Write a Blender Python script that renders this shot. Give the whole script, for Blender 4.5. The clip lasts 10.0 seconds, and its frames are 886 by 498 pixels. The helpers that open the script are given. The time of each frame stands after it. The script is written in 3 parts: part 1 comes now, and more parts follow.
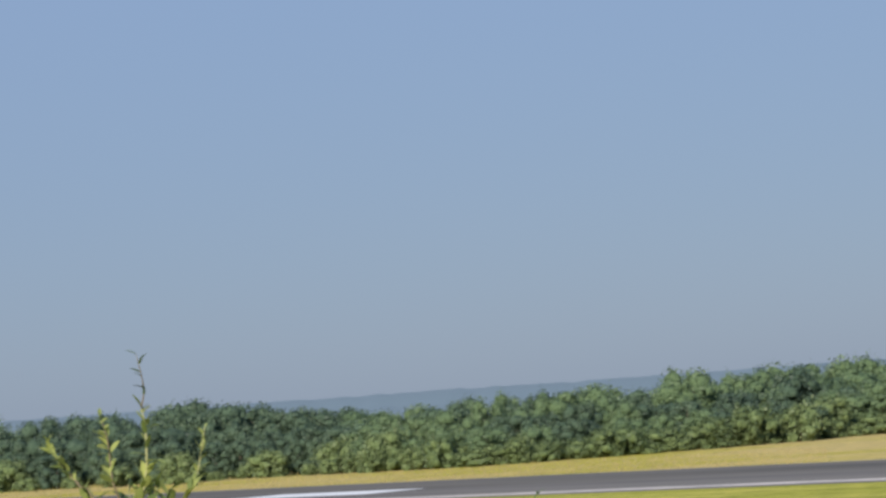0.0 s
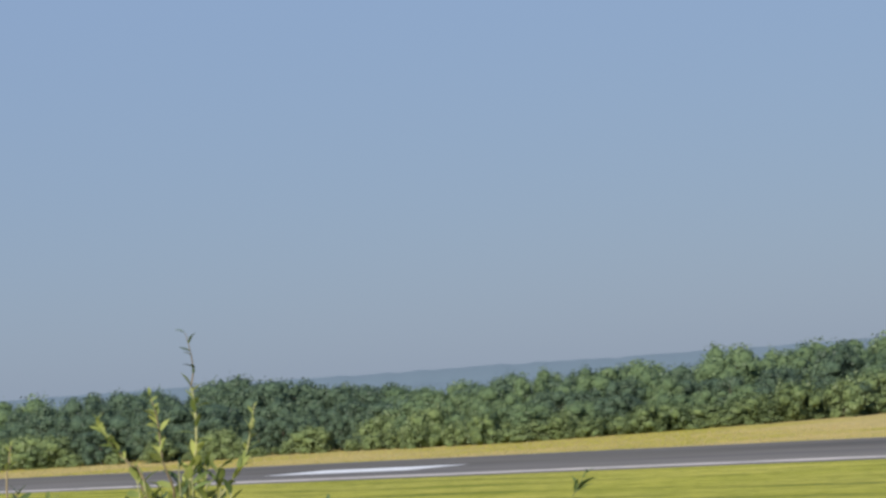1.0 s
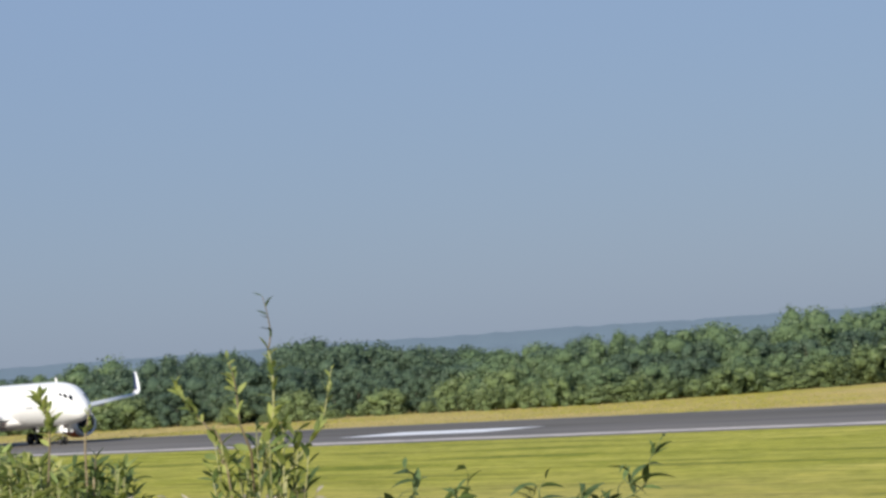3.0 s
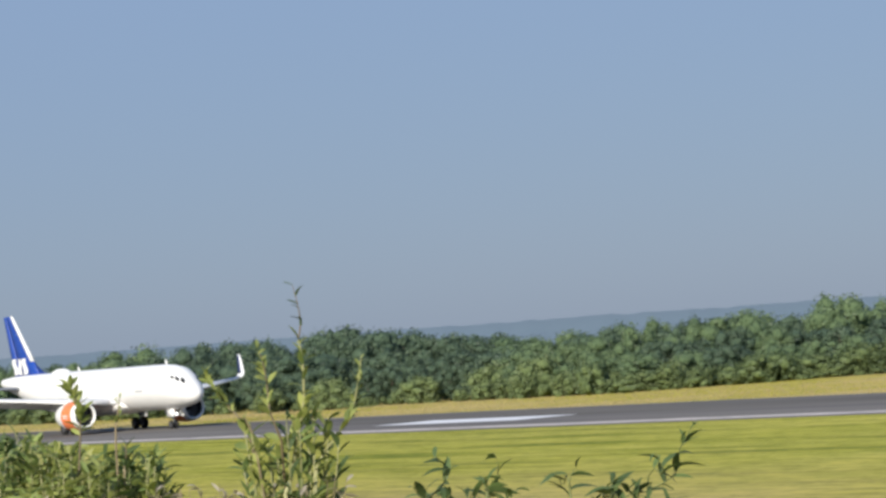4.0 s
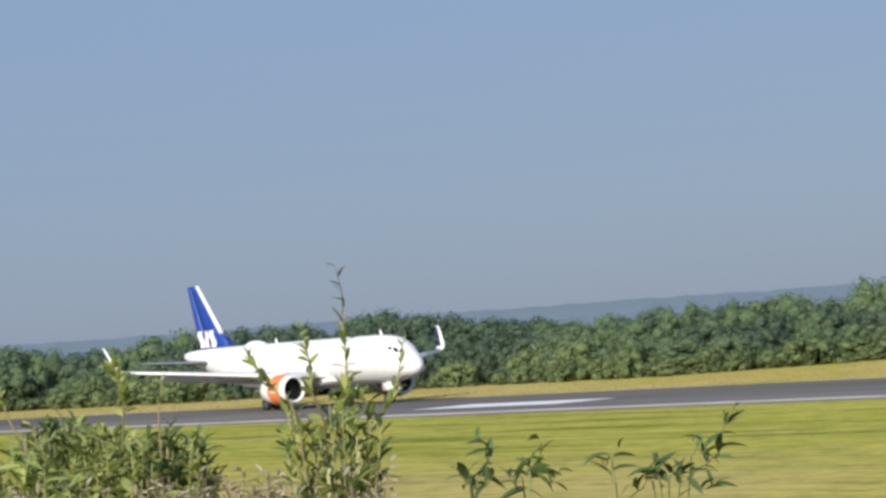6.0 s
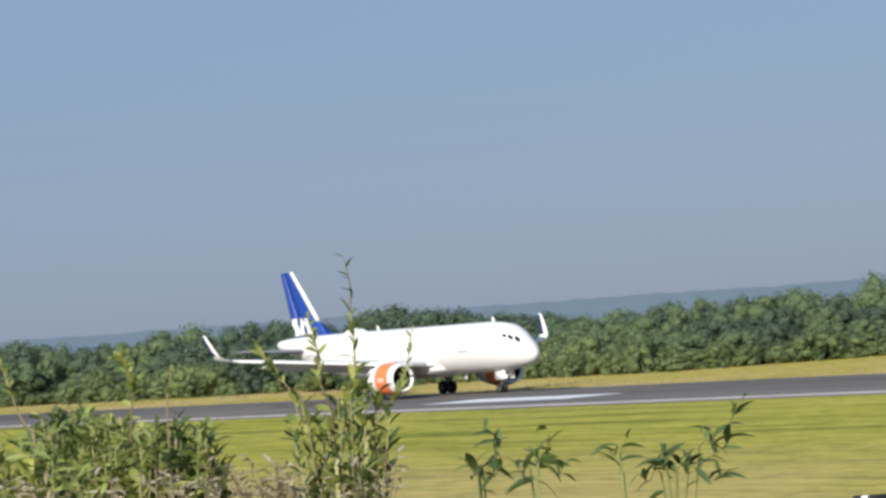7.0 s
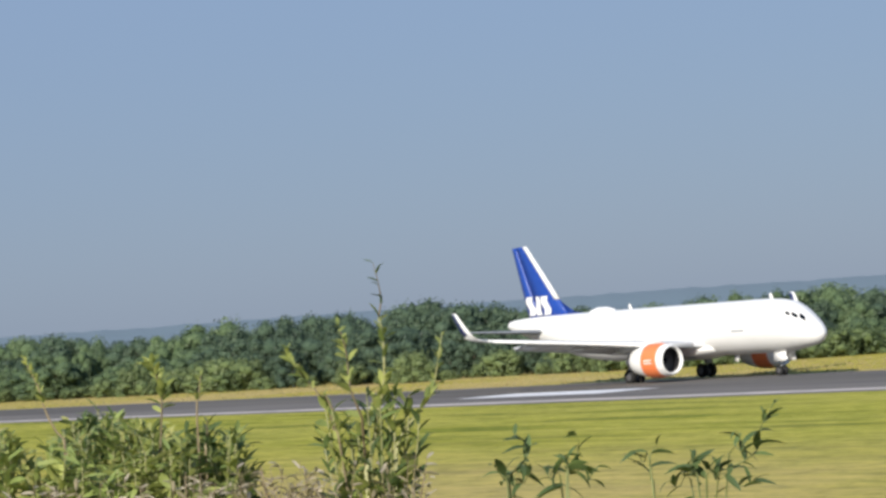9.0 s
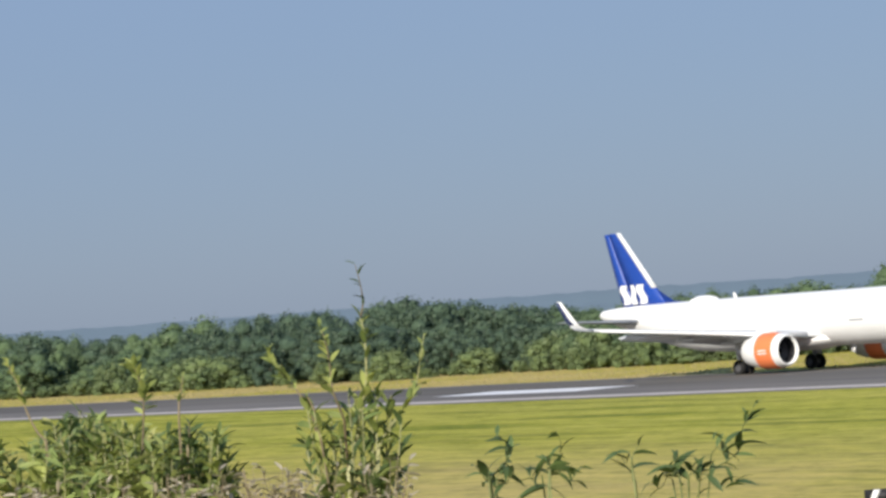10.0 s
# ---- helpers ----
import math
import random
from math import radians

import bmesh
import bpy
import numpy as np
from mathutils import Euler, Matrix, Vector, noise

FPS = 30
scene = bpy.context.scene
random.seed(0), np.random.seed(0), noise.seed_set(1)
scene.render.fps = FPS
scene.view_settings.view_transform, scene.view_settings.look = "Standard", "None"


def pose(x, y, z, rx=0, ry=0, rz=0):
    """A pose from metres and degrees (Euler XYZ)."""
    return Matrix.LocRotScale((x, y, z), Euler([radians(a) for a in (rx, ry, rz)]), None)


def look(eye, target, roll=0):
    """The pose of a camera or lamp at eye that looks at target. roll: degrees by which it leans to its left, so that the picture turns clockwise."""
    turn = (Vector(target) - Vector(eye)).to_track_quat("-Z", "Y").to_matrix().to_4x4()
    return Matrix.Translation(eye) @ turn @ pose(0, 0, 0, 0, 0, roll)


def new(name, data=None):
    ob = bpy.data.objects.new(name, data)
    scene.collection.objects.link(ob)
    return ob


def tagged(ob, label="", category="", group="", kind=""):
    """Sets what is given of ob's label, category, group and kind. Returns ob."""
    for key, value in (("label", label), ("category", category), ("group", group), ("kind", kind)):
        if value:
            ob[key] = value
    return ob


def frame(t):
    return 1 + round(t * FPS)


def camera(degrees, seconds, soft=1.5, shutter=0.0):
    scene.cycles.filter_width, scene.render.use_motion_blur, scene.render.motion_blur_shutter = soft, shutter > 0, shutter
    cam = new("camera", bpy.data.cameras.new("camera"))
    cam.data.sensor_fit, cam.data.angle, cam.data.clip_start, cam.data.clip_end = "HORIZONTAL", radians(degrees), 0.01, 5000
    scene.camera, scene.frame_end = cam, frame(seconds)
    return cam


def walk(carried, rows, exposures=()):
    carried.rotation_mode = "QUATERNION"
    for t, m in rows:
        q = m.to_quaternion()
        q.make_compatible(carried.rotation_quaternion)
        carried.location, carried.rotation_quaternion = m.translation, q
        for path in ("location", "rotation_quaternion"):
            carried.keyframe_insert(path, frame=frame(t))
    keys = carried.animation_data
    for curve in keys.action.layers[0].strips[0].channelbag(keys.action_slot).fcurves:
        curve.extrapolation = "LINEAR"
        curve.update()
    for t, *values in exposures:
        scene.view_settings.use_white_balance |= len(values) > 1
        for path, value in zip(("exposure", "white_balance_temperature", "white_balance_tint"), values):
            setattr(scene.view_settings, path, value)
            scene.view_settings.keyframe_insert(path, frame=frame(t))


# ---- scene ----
cam = camera(16.815, 10.0, soft=3.0)

# seconds, eye x y z, then heading (clockwise from +y), pitch and lean in degrees
PATH = [
    (0.0, 0.023, 0.032, 4.885, -50.028, 3.259, -4.051),
    (0.5, 0.008, 0.011, 4.889, -50.459, 3.041, -4.039),
    (1.0, 0.009, 0.013, 4.897, -50.865, 2.856, -4.095),
    (1.5, 0.011, 0.015, 4.899, -51.261, 2.685, -4.058),
    (2.0, 0.015, 0.021, 4.900, -51.629, 2.513, -4.111),
    (2.5, 0.004, 0.006, 4.901, -51.983, 2.359, -4.053),
    (4.0, 0.014, 0.019, 4.905, -53.005, 2.052, -4.081),
    (4.5, 0.016, 0.023, 4.904, -53.233, 1.965, -4.057),
    (5.0, 0.005, 0.007, 4.900, -53.438, 1.898, -4.096),
    (5.5, 0.004, 0.006, 4.900, -53.639, 1.848, -4.157),
    (7.0, 0.006, 0.008, 4.878, -53.937, 1.719, -4.126),
    (7.5, 0.007, 0.009, 4.887, -54.124, 1.705, -4.142),
    (8.0, 0.018, 0.025, 4.899, -54.306, 1.693, -4.082),
    (8.5, 0.022, 0.031, 4.914, -54.468, 1.667, -4.136),
    (9.0, 0.018, 0.025, 4.921, -54.604, 1.649, -4.058),
    (9.5, 0.003, 0.004, 4.936, -54.605, 1.634, -4.143),
    (10.0, 0.008, 0.011, 4.934, -54.169, 1.577, -4.123),
]


def gaze(x, y, z, heading, pitch, lean):
    a, p = radians(heading), radians(pitch)
    way = Vector((math.sin(a) * math.cos(p), math.cos(a) * math.cos(p), math.sin(p)))
    return look((x, y, z), Vector((x, y, z)) + way * 100, lean)


walk(cam, [(row[0], gaze(*row[1:])) for row in PATH])

# ---------------------------------------------------------------- light
SUN_AZ, SUN_EL = 152.0, 26.0
world = bpy.data.worlds.new("sky")
scene.world = world
world.use_nodes = True
wn, wl = world.node_tree.nodes, world.node_tree.links
sky = wn.new("ShaderNodeTexSky")
sky.sky_type, sky.sun_disc = "NISHITA", False
sky.sun_elevation, sky.sun_rotation = radians(SUN_EL), radians(SUN_AZ)
sky.air_density, sky.dust_density, sky.ozone_density = 1.0, 0.6, 3.0
# summer haze: a pale blue veil over the clear sky, thickest at the horizon
tc, sz, hz = wn.new("ShaderNodeTexCoord"), wn.new("ShaderNodeSeparateXYZ"), wn.new("ShaderNodeValToRGB")
wl.new(tc.outputs["Generated"], sz.inputs[0])
wl.new(sz.outputs["Z"], hz.inputs[0])
hz.color_ramp.elements.new(0.5)
for el, (p, c) in zip(hz.color_ramp.elements, ((0.0, (2.28, 3.02, 4.5)), (0.15, (2.56, 3.56, 5.68)), (0.8, (1.3, 2.6, 5.4)))):
    el.position, el.color = p, (*(v / 6 for v in c), 1)
veil, mixed = wn.new("ShaderNodeVectorMath"), wn.new("ShaderNodeMix")
veil.operation = "SCALE"
veil.inputs["Scale"].default_value = 6.0
wl.new(hz.outputs[0], veil.inputs[0])
mixed.data_type = "RGBA"
mixed.inputs[0].default_value = 0.8
wl.new(sky.outputs[0], mixed.inputs[6])
wl.new(veil.outputs[0], mixed.inputs[7])
wl.new(mixed.outputs[2], wn["Background"].inputs[0])
wn["Background"].inputs[1].default_value = 0.085

sun = new("sun", bpy.data.lights.new("sun", "SUN"))
sun.data.energy, sun.data.angle, sun.data.color = 5.0, radians(0.6), (1.0, 0.93, 0.82)
a, e = radians(SUN_AZ), radians(SUN_EL)
sun.matrix_world = look((0, 0, 0), (-math.sin(a) * math.cos(e), -math.cos(a) * math.cos(e), -math.sin(e)))
sun.location = (60, -100, 90)
scene.view_settings.exposure = 0.2


# ---------------------------------------------------------------- materials
class Mat:
    """A principled material and short ways to add nodes to it."""

    def __init__(self, name, rough=0.6, metal=0.0, color=(0.5, 0.5, 0.5)):
        self.m = bpy.data.materials.new(name)
        self.m.use_nodes = True
        self.n, self.l = self.m.node_tree.nodes, self.m.node_tree.links
        self.b = self.n["Principled BSDF"]
        self.b.inputs["Roughness"].default_value = rough
        self.b.inputs["Metallic"].default_value = metal
        self.b.inputs["Base Color"].default_value = (*color, 1)
        self.xyz = None

    def add(self, kind, **sets):
        node = self.n.new(kind)
        for key, value in sets.items():
            node.inputs[key.replace("_", " ")].default_value = value
        return node

    def coords(self, scale=(1, 1, 1), world_space=False):
        tc = self.n.new("ShaderNodeNewGeometry" if world_space else "ShaderNodeTexCoord")
        mp = self.add("ShaderNodeMapping", Scale=scale)
        self.l.new(tc.outputs["Position" if world_space else "Object"], mp.inputs["Vector"])
        return mp.outputs[0]

    def noise(self, vec, scale, detail=4.0, rough=0.6):
        t = self.add("ShaderNodeTexNoise", Scale=scale, Detail=detail, Roughness=rough)
        self.l.new(vec, t.inputs["Vector"])
        return t.outputs["Fac"]

    def ramp(self, fac, stops):
        r = self.n.new("ShaderNodeValToRGB")
        while len(r.color_ramp.elements) < len(stops):
            r.color_ramp.elements.new(0.5)
        for el, (p, c) in zip(r.color_ramp.elements, stops):
            el.position, el.color = p, (*c, 1)
        self.l.new(fac, r.inputs[0])
        return r.outputs[0]

    def mix(self, fac, x, y, blend="MIX"):
        m = self.n.new("ShaderNodeMix")
        m.data_type, m.blend_type = "RGBA", blend
        for value, slot in ((fac, 0), (x, 6), (y, 7)):
            if isinstance(value, bpy.types.NodeSocket):
                self.l.new(value, m.inputs[slot])
            else:
                m.inputs[slot].default_value = value if slot == 0 else (*value, 1)
        return m.outputs[2]

    def color(self, out):
        self.l.new(out, self.b.inputs["Base Color"])
        return self

    def rough(self, out):
        self.l.new(out, self.b.inputs["Roughness"])
        return self

    def bump(self, height, strength=0.4, distance=0.05):
        bp = self.add("ShaderNodeBump", Strength=strength, Distance=distance)
        self.l.new(height, bp.inputs["Height"])
        self.l.new(bp.outputs[0], self.b.inputs["Normal"])
        return self


def paint(name, color, rough=0.35, dirt=0.12):
    """Sprayed paint with faint grime streaks and fine unevenness."""
    k = Mat(name, rough)
    v = k.coords((0.6, 1, 2.5))
    n1, n2 = k.noise(v, 0.9, 6), k.noise(v, 9, 3)
    low = tuple(c * (1 - dirt * 1.6) for c in color)
    k.color(k.mix(n2, k.ramp(n1, [(0.35, low), (0.62, color)]), tuple(c * (1 - dirt * 0.3) for c in color)))
    k.rough(k.ramp(n1, [(0.3, (rough + 0.2,) * 3), (0.7, (rough,) * 3)]))
    return k.m


def leafy(name, dark, light, tip, size=1.0, through_light=0.3):
    """Foliage: two greens, a yellowed share, some light through the leaf."""
    k = Mat(name, 0.55)
    info = k.n.new("ShaderNodeObjectInfo")
    geo = k.n.new("ShaderNodeNewGeometry")
    n1 = k.noise(k.coords(world_space=True), 0.9 * size, 3)
    c1 = k.ramp(n1, [(0.32, dark), (0.68, light)])
    c2 = k.mix(k.ramp(geo.outputs["Random Per Island"], [(0.55, (0, 0, 0)), (1.0, (0.7,) * 3)]), c1, tip)
    c3 = k.mix(k.ramp(info.outputs["Random"], [(0.0, (0.0,) * 3), (1.0, (0.75,) * 3)]), c2, light)
    c3 = k.mix(k.ramp(info.outputs["Random"], [(0.0, (0.85,) * 3), (0.42, (0.0,) * 3)]), c3, dark)
    k.color(c3)
    tr = k.n.new("ShaderNodeBsdfTranslucent")
    k.l.new(c3, tr.inputs["Color"])
    ms = k.n.new("ShaderNodeMixShader")
    ms.inputs[0].default_value = through_light
    k.l.new(k.b.outputs[0], ms.inputs[1])
    k.l.new(tr.outputs[0], ms.inputs[2])
    k.l.new(ms.outputs[0], k.n["Material Output"].inputs["Surface"])
    return k.m


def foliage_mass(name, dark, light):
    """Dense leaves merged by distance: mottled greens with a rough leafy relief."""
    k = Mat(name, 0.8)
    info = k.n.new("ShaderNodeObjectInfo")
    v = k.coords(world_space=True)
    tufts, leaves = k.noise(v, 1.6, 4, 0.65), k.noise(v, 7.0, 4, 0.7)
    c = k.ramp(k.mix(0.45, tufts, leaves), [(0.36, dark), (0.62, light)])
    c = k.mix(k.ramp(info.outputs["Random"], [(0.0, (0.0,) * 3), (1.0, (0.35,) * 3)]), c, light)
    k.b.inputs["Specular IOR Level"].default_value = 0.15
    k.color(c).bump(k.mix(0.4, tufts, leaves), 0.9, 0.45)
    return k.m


def grass_material():
    k = Mat("mown_grass", 0.9)
    v = k.coords(world_space=True)
    streak = k.noise(k.coords((0.03, 0.3, 1), True), 1.0, 7, 0.7)
    fine = k.noise(k.coords((0.3, 0.9, 1), True), 1.0, 6, 0.78)
    tuft = k.noise(v, 5.0, 3)
    patch = k.noise(v, 0.03, 3)
    green = k.ramp(streak, [(0.40, (0.11, 0.16, 0.015)), (0.46, (0.27, 0.30, 0.028)), (0.51, (0.54, 0.49, 0.085)), (0.55, (0.22, 0.26, 0.025)), (0.62, (0.60, 0.53, 0.11))])
    straw = k.ramp(fine, [(0.38, (0.16, 0.19, 0.02)), (0.46, (0.37, 0.33, 0.045)), (0.52, (0.56, 0.45, 0.085)), (0.64, (0.74, 0.58, 0.15))])
    # dry grass towards the bank and beyond the runway
    sep = k.n.new("ShaderNodeSeparateXYZ")
    k.l.new(v, sep.inputs[0])
    wob = k.add("ShaderNodeMath")
    wob.operation = "MULTIPLY_ADD"
    k.l.new(streak, wob.inputs[0])
    wob.inputs[1].default_value = 40.0
    k.l.new(sep.outputs["Y"], wob.inputs[2])
    rg = k.add("ShaderNodeMapRange")
    for slot, value in ((1, 0.0), (2, 400.0)):
        rg.inputs[slot].default_value = value
    k.l.new(wob.outputs[0], rg.inputs[0])
    dry = k.ramp(rg.outputs[0], [(0.185, (0.6,) * 3), (0.26, (0.12,) * 3), (0.42, (0.06,) * 3), (0.44, (0.95,) * 3), (0.7, (0.8,) * 3)])
    col = k.mix(dry, green, straw)
    col = k.mix(k.ramp(tuft, [(0.4, (0.0,) * 3), (0.8, (0.35,) * 3)]), col, (0.19, 0.20, 0.03))
    red = k.mix(k.ramp(patch, [(0.40, (0.0,) * 3), (0.60, (0.7,) * 3)]), col, (0.62, 0.44, 0.23))
    col = k.mix(dry, col, red)
    grain = k.noise(k.coords((0.8, 0.8, 1), True), 1.0, 7, 0.82)
    col = k.mix(0.6, col, k.ramp(grain, [(0.40, (0.5, 0.56, 0.42)), (0.49, (1.0, 1.0, 1.0)), (0.66, (1.0, 1.0, 1.0))]), "MULTIPLY")
    col = k.mix(k.ramp(grain, [(0.51, (0.0,) * 3), (0.60, (0.3,) * 3)]), col, (0.66, 0.56, 0.10))
    k.b.inputs["Specular IOR Level"].default_value = 0.1
    k.color(col).bump(k.mix(0.5, fine, tuft), 0.7, 0.12)
    return k.m


def asphalt_material():
    k = Mat("runway_asphalt", 0.85)
    v = k.coords((0.02, 0.35, 1), True)
    lanes = k.noise(v, 1.0, 5, 0.6)
    grit = k.noise(k.coords(world_space=True), 3.0, 6, 0.75)
    sep = k.n.new("ShaderNodeSeparateXYZ")
    k.l.new(k.coords(world_space=True), sep.inputs[0])
    rg = k.add("ShaderNodeMapRange")
    for slot, value in ((1, 119.0), (2, 157.0)):
        rg.inputs[slot].default_value = value
    k.l.new(sep.outputs["Y"], rg.inputs[0])
    # worn pale shoulder, grey lane, rubber-dark middle
    across = k.ramp(rg.outputs[0], [(0.0, (0.30, 0.26, 0.22)), (0.12, (0.23, 0.21, 0.19)), (0.32, (0.20, 0.185, 0.17)), (0.52, (0.105, 0.096, 0.082)), (0.86, (0.10, 0.092, 0.08)), (0.93, (0.25, 0.21, 0.17))])
    col = k.mix(0.5, across, k.ramp(lanes, [(0.36, (0.075, 0.068, 0.058)), (0.64, (0.26, 0.23, 0.19))]))
    col = k.mix(k.ramp(grit, [(0.35, (0.0,) * 3), (0.75, (0.4,) * 3)]), col, (0.18, 0.165, 0.155))
    k.b.inputs["Specular IOR Level"].default_value = 0.15
    k.color(col).bump(grit, 0.25, 0.02)
    return k.m


def marking_material(name, color, lo=0.42):
    k = Mat(name, 0.7)
    wear = k.noise(k.coords((0.15, 0.8, 1), True), 1.2, 6, 0.75)
    k.color(k.ramp(wear, [(lo - 0.12, (0.22, 0.2, 0.19)), (lo + 0.06, color)]))
    return k.m


GRASS = grass_material()
ASPHALT = asphalt_material()
LINE = marking_material("worn_white_marking", (0.64, 0.56, 0.49), 0.46)
MARK = marking_material("white_marking", (0.80, 0.79, 0.78), 0.34)
WHITE = paint("white_aircraft_paint", (0.82, 0.82, 0.80), 0.3, 0.05)
GREYPAINT = paint("grey_wing_paint", (0.62, 0.63, 0.64), 0.4, 0.1)
BLUE = paint("deep_blue_paint", (0.012, 0.06, 0.34), 0.35, 0.10)
NAVY = paint("navy_paint", (0.02, 0.035, 0.12), 0.4, 0.1)
ORANGE = paint("orange_red_paint", (0.84, 0.22, 0.075), 0.35, 0.06)
DARK = paint("dark_intake", (0.012, 0.012, 0.015), 0.5, 0.2)
METAL = Mat("brushed_metal", 0.35, 0.9, (0.45, 0.44, 0.43)).m
STRUT = paint("grey_strut_paint", (0.30, 0.31, 0.32), 0.4, 0.2)
# tailplane grey, much darker than the wing grey
TAILGREY = paint("dark_grey_tailplane", (0.22, 0.24, 0.27), 0.4, 0.15)
RIM = paint("dark_wheel_rim", (0.09, 0.09, 0.095), 0.5, 0.2)
TYRE = paint("black_tyre_rubber", (0.016, 0.016, 0.017), 0.85, 0.2)
GLASSDARK = Mat("dark_cockpit_glass", 0.08, 0.0, (0.01, 0.012, 0.015)).m
LAMP = Mat("lit_lamp", 0.2, 0.0, (0.9, 0.9, 0.88)).m
LAMP.node_tree.nodes["Principled BSDF"].inputs["Emission Color"].default_value = (1.0, 0.97, 0.9, 1)
LAMP.node_tree.nodes["Principled BSDF"].inputs["Emission Strength"].default_value = 2.0
PALE_PANE = paint("washed_out_window", (0.76, 0.77, 0.78), 0.4, 0.05)
BARGREY = paint("grey_lettering", (0.30, 0.31, 0.34), 0.5, 0.05)
BARK = paint("tree_bark", (0.11, 0.085, 0.06), 0.9, 0.4)
# tree greens, leaves and masses alike, have extra blue painted in for haze
TREE_DARK = leafy("oak_leaves", (0.056, 0.094, 0.066), (0.115, 0.17, 0.10), (0.15, 0.205, 0.112), 0.3)
TREE_MID = leafy("ash_leaves", (0.078, 0.128, 0.074), (0.17, 0.24, 0.112), (0.21, 0.28, 0.125), 0.3)
SHRUB = leafy("shrub_leaves", (0.095, 0.14, 0.058), (0.19, 0.245, 0.10), (0.24, 0.29, 0.125), 0.4)
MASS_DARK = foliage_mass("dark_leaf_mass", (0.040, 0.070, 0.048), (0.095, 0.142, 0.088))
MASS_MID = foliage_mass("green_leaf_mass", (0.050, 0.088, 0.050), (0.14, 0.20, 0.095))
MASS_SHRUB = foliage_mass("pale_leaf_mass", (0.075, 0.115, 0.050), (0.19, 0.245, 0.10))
WILLOW = leafy("willow_leaf", (0.13, 0.18, 0.045), (0.46, 0.50, 0.15), (0.66, 0.58, 0.24), 6.0, 0.36)
WILLOW_DEEP = leafy("deep_willow_leaf", (0.095, 0.145, 0.042), (0.34, 0.42, 0.125), (0.54, 0.54, 0.20), 6.0, 0.32)
WILLOW_DARK = leafy("dark_willow_leaf", (0.04, 0.068, 0.025), (0.13, 0.19, 0.06), (0.30, 0.33, 0.12), 6.0, 0.22)
DRYLEAF = leafy("dry_leaf", (0.26, 0.23, 0.16), (0.50, 0.44, 0.33), (0.55, 0.42, 0.29), 6.0, 0.2)
STEM = leafy("green_stem", (0.24, 0.25, 0.10), (0.42, 0.41, 0.20), (0.40, 0.30, 0.18), 5.0, 0.1)
SPROUT = leafy("sprout_stem", (0.13, 0.16, 0.05), (0.25, 0.27, 0.10), (0.28, 0.20, 0.10), 5.0, 0.1)
BROWNSTEM = leafy("brown_stem", (0.15, 0.115, 0.065), (0.28, 0.22, 0.13), (0.28, 0.18, 0.11), 5.0, 0.05)
STRAW_TUFT = leafy("straw_blades", (0.30, 0.28, 0.11), (0.46, 0.38, 0.17), (0.54, 0.37, 0.19), 0.04, 0.2)
# distance haze on the ridges is painted into this blue-grey base colour
HILL = paint("haze_tinted_hill", (0.172, 0.235, 0.275), 1.0, 0.16)


# ---------------------------------------------------------------- mesh helpers
def mesh_of(bm, name, material, smooth=False):
    me = bpy.data.meshes.new(name)
    bmesh.ops.recalc_face_normals(bm, faces=bm.faces)
    bm.to_mesh(me)
    bm.free()
    for m in material if isinstance(material, (list, tuple)) else [material]:
        me.materials.append(m)
    if smooth:
        me.polygons.foreach_set("use_smooth", [True] * len(me.polygons))
    return me


def part(name, bm, material, parent=None, label="", smooth=True):
    ob = new(name, mesh_of(bm, name, material, smooth))
    ob.parent = parent
    return tagged(ob, label)


def share(name, me, parent, m, label=""):
    ob = new(name, me)
    ob.parent = parent
    ob.matrix_basis = m
    return tagged(ob, label)


def thing(name, label, category, group="", m=None):
    ob = new(name)
    ob.empty_display_size = 0.2
    if m is not None:
        ob.matrix_basis = m
    return tagged(ob, label, category, group)


def skin(rings, caps=True, closed=True):
    """A skin over rings of equally many points."""
    bm = bmesh.new()
    vs = [[bm.verts.new(p) for p in ring] for ring in rings]
    n = len(vs[0])
    for r0, r1 in zip(vs, vs[1:]):
        for i in range(n if closed else n - 1):
            j = (i + 1) % n
            bm.faces.new((r0[i], r0[j], r1[j], r1[i]))
    if caps:
        bm.faces.new(vs[0][::-1])
        bm.faces.new(vs[-1])
    return bm


def revolve(profile, center, n=36, caps=False):
    """A body of revolution about the x axis; profile of (x, radius)."""
    cx, cy, cz = center
    rings = [[(cx + x, cy + r * math.cos(2 * math.pi * i / n), cz + r * math.sin(2 * math.pi * i / n)) for i in range(n)] for x, r in profile]
    return skin(rings, caps)


def tube(points, radii, n=8, bm=None):
    """A tapered tube along points."""
    own = bm or bmesh.new()
    rings = []
    for i, p in enumerate(points):
        p = Vector(p)
        d = (Vector(points[min(i + 1, len(points) - 1)]) - Vector(points[max(i - 1, 0)])).normalized()
        s = d.orthogonal().normalized()
        u = d.cross(s)
        rings.append([own.verts.new(p + (s * math.cos(k * 2 * math.pi / n) + u * math.sin(k * 2 * math.pi / n)) * radii[i]) for k in range(n)])
    for r0, r1 in zip(rings, rings[1:]):
        for i in range(n):
            own.faces.new((r0[i], r0[(i + 1) % n], r1[(i + 1) % n], r1[i]))
    own.faces.new(rings[0][::-1])
    own.faces.new(rings[-1])
    return own


def box(lo, hi, bevel=0.0, bm=None):
    own = bm or bmesh.new()
    size = Vector(hi) - Vector(lo)
    made = bmesh.ops.create_cube(own, size=1, matrix=Matrix.Translation((Vector(lo) + Vector(hi)) / 2) @ Matrix.Diagonal((*size, 1)))
    if bevel:
        edges = list({e for v in made["verts"] for e in v.link_edges})
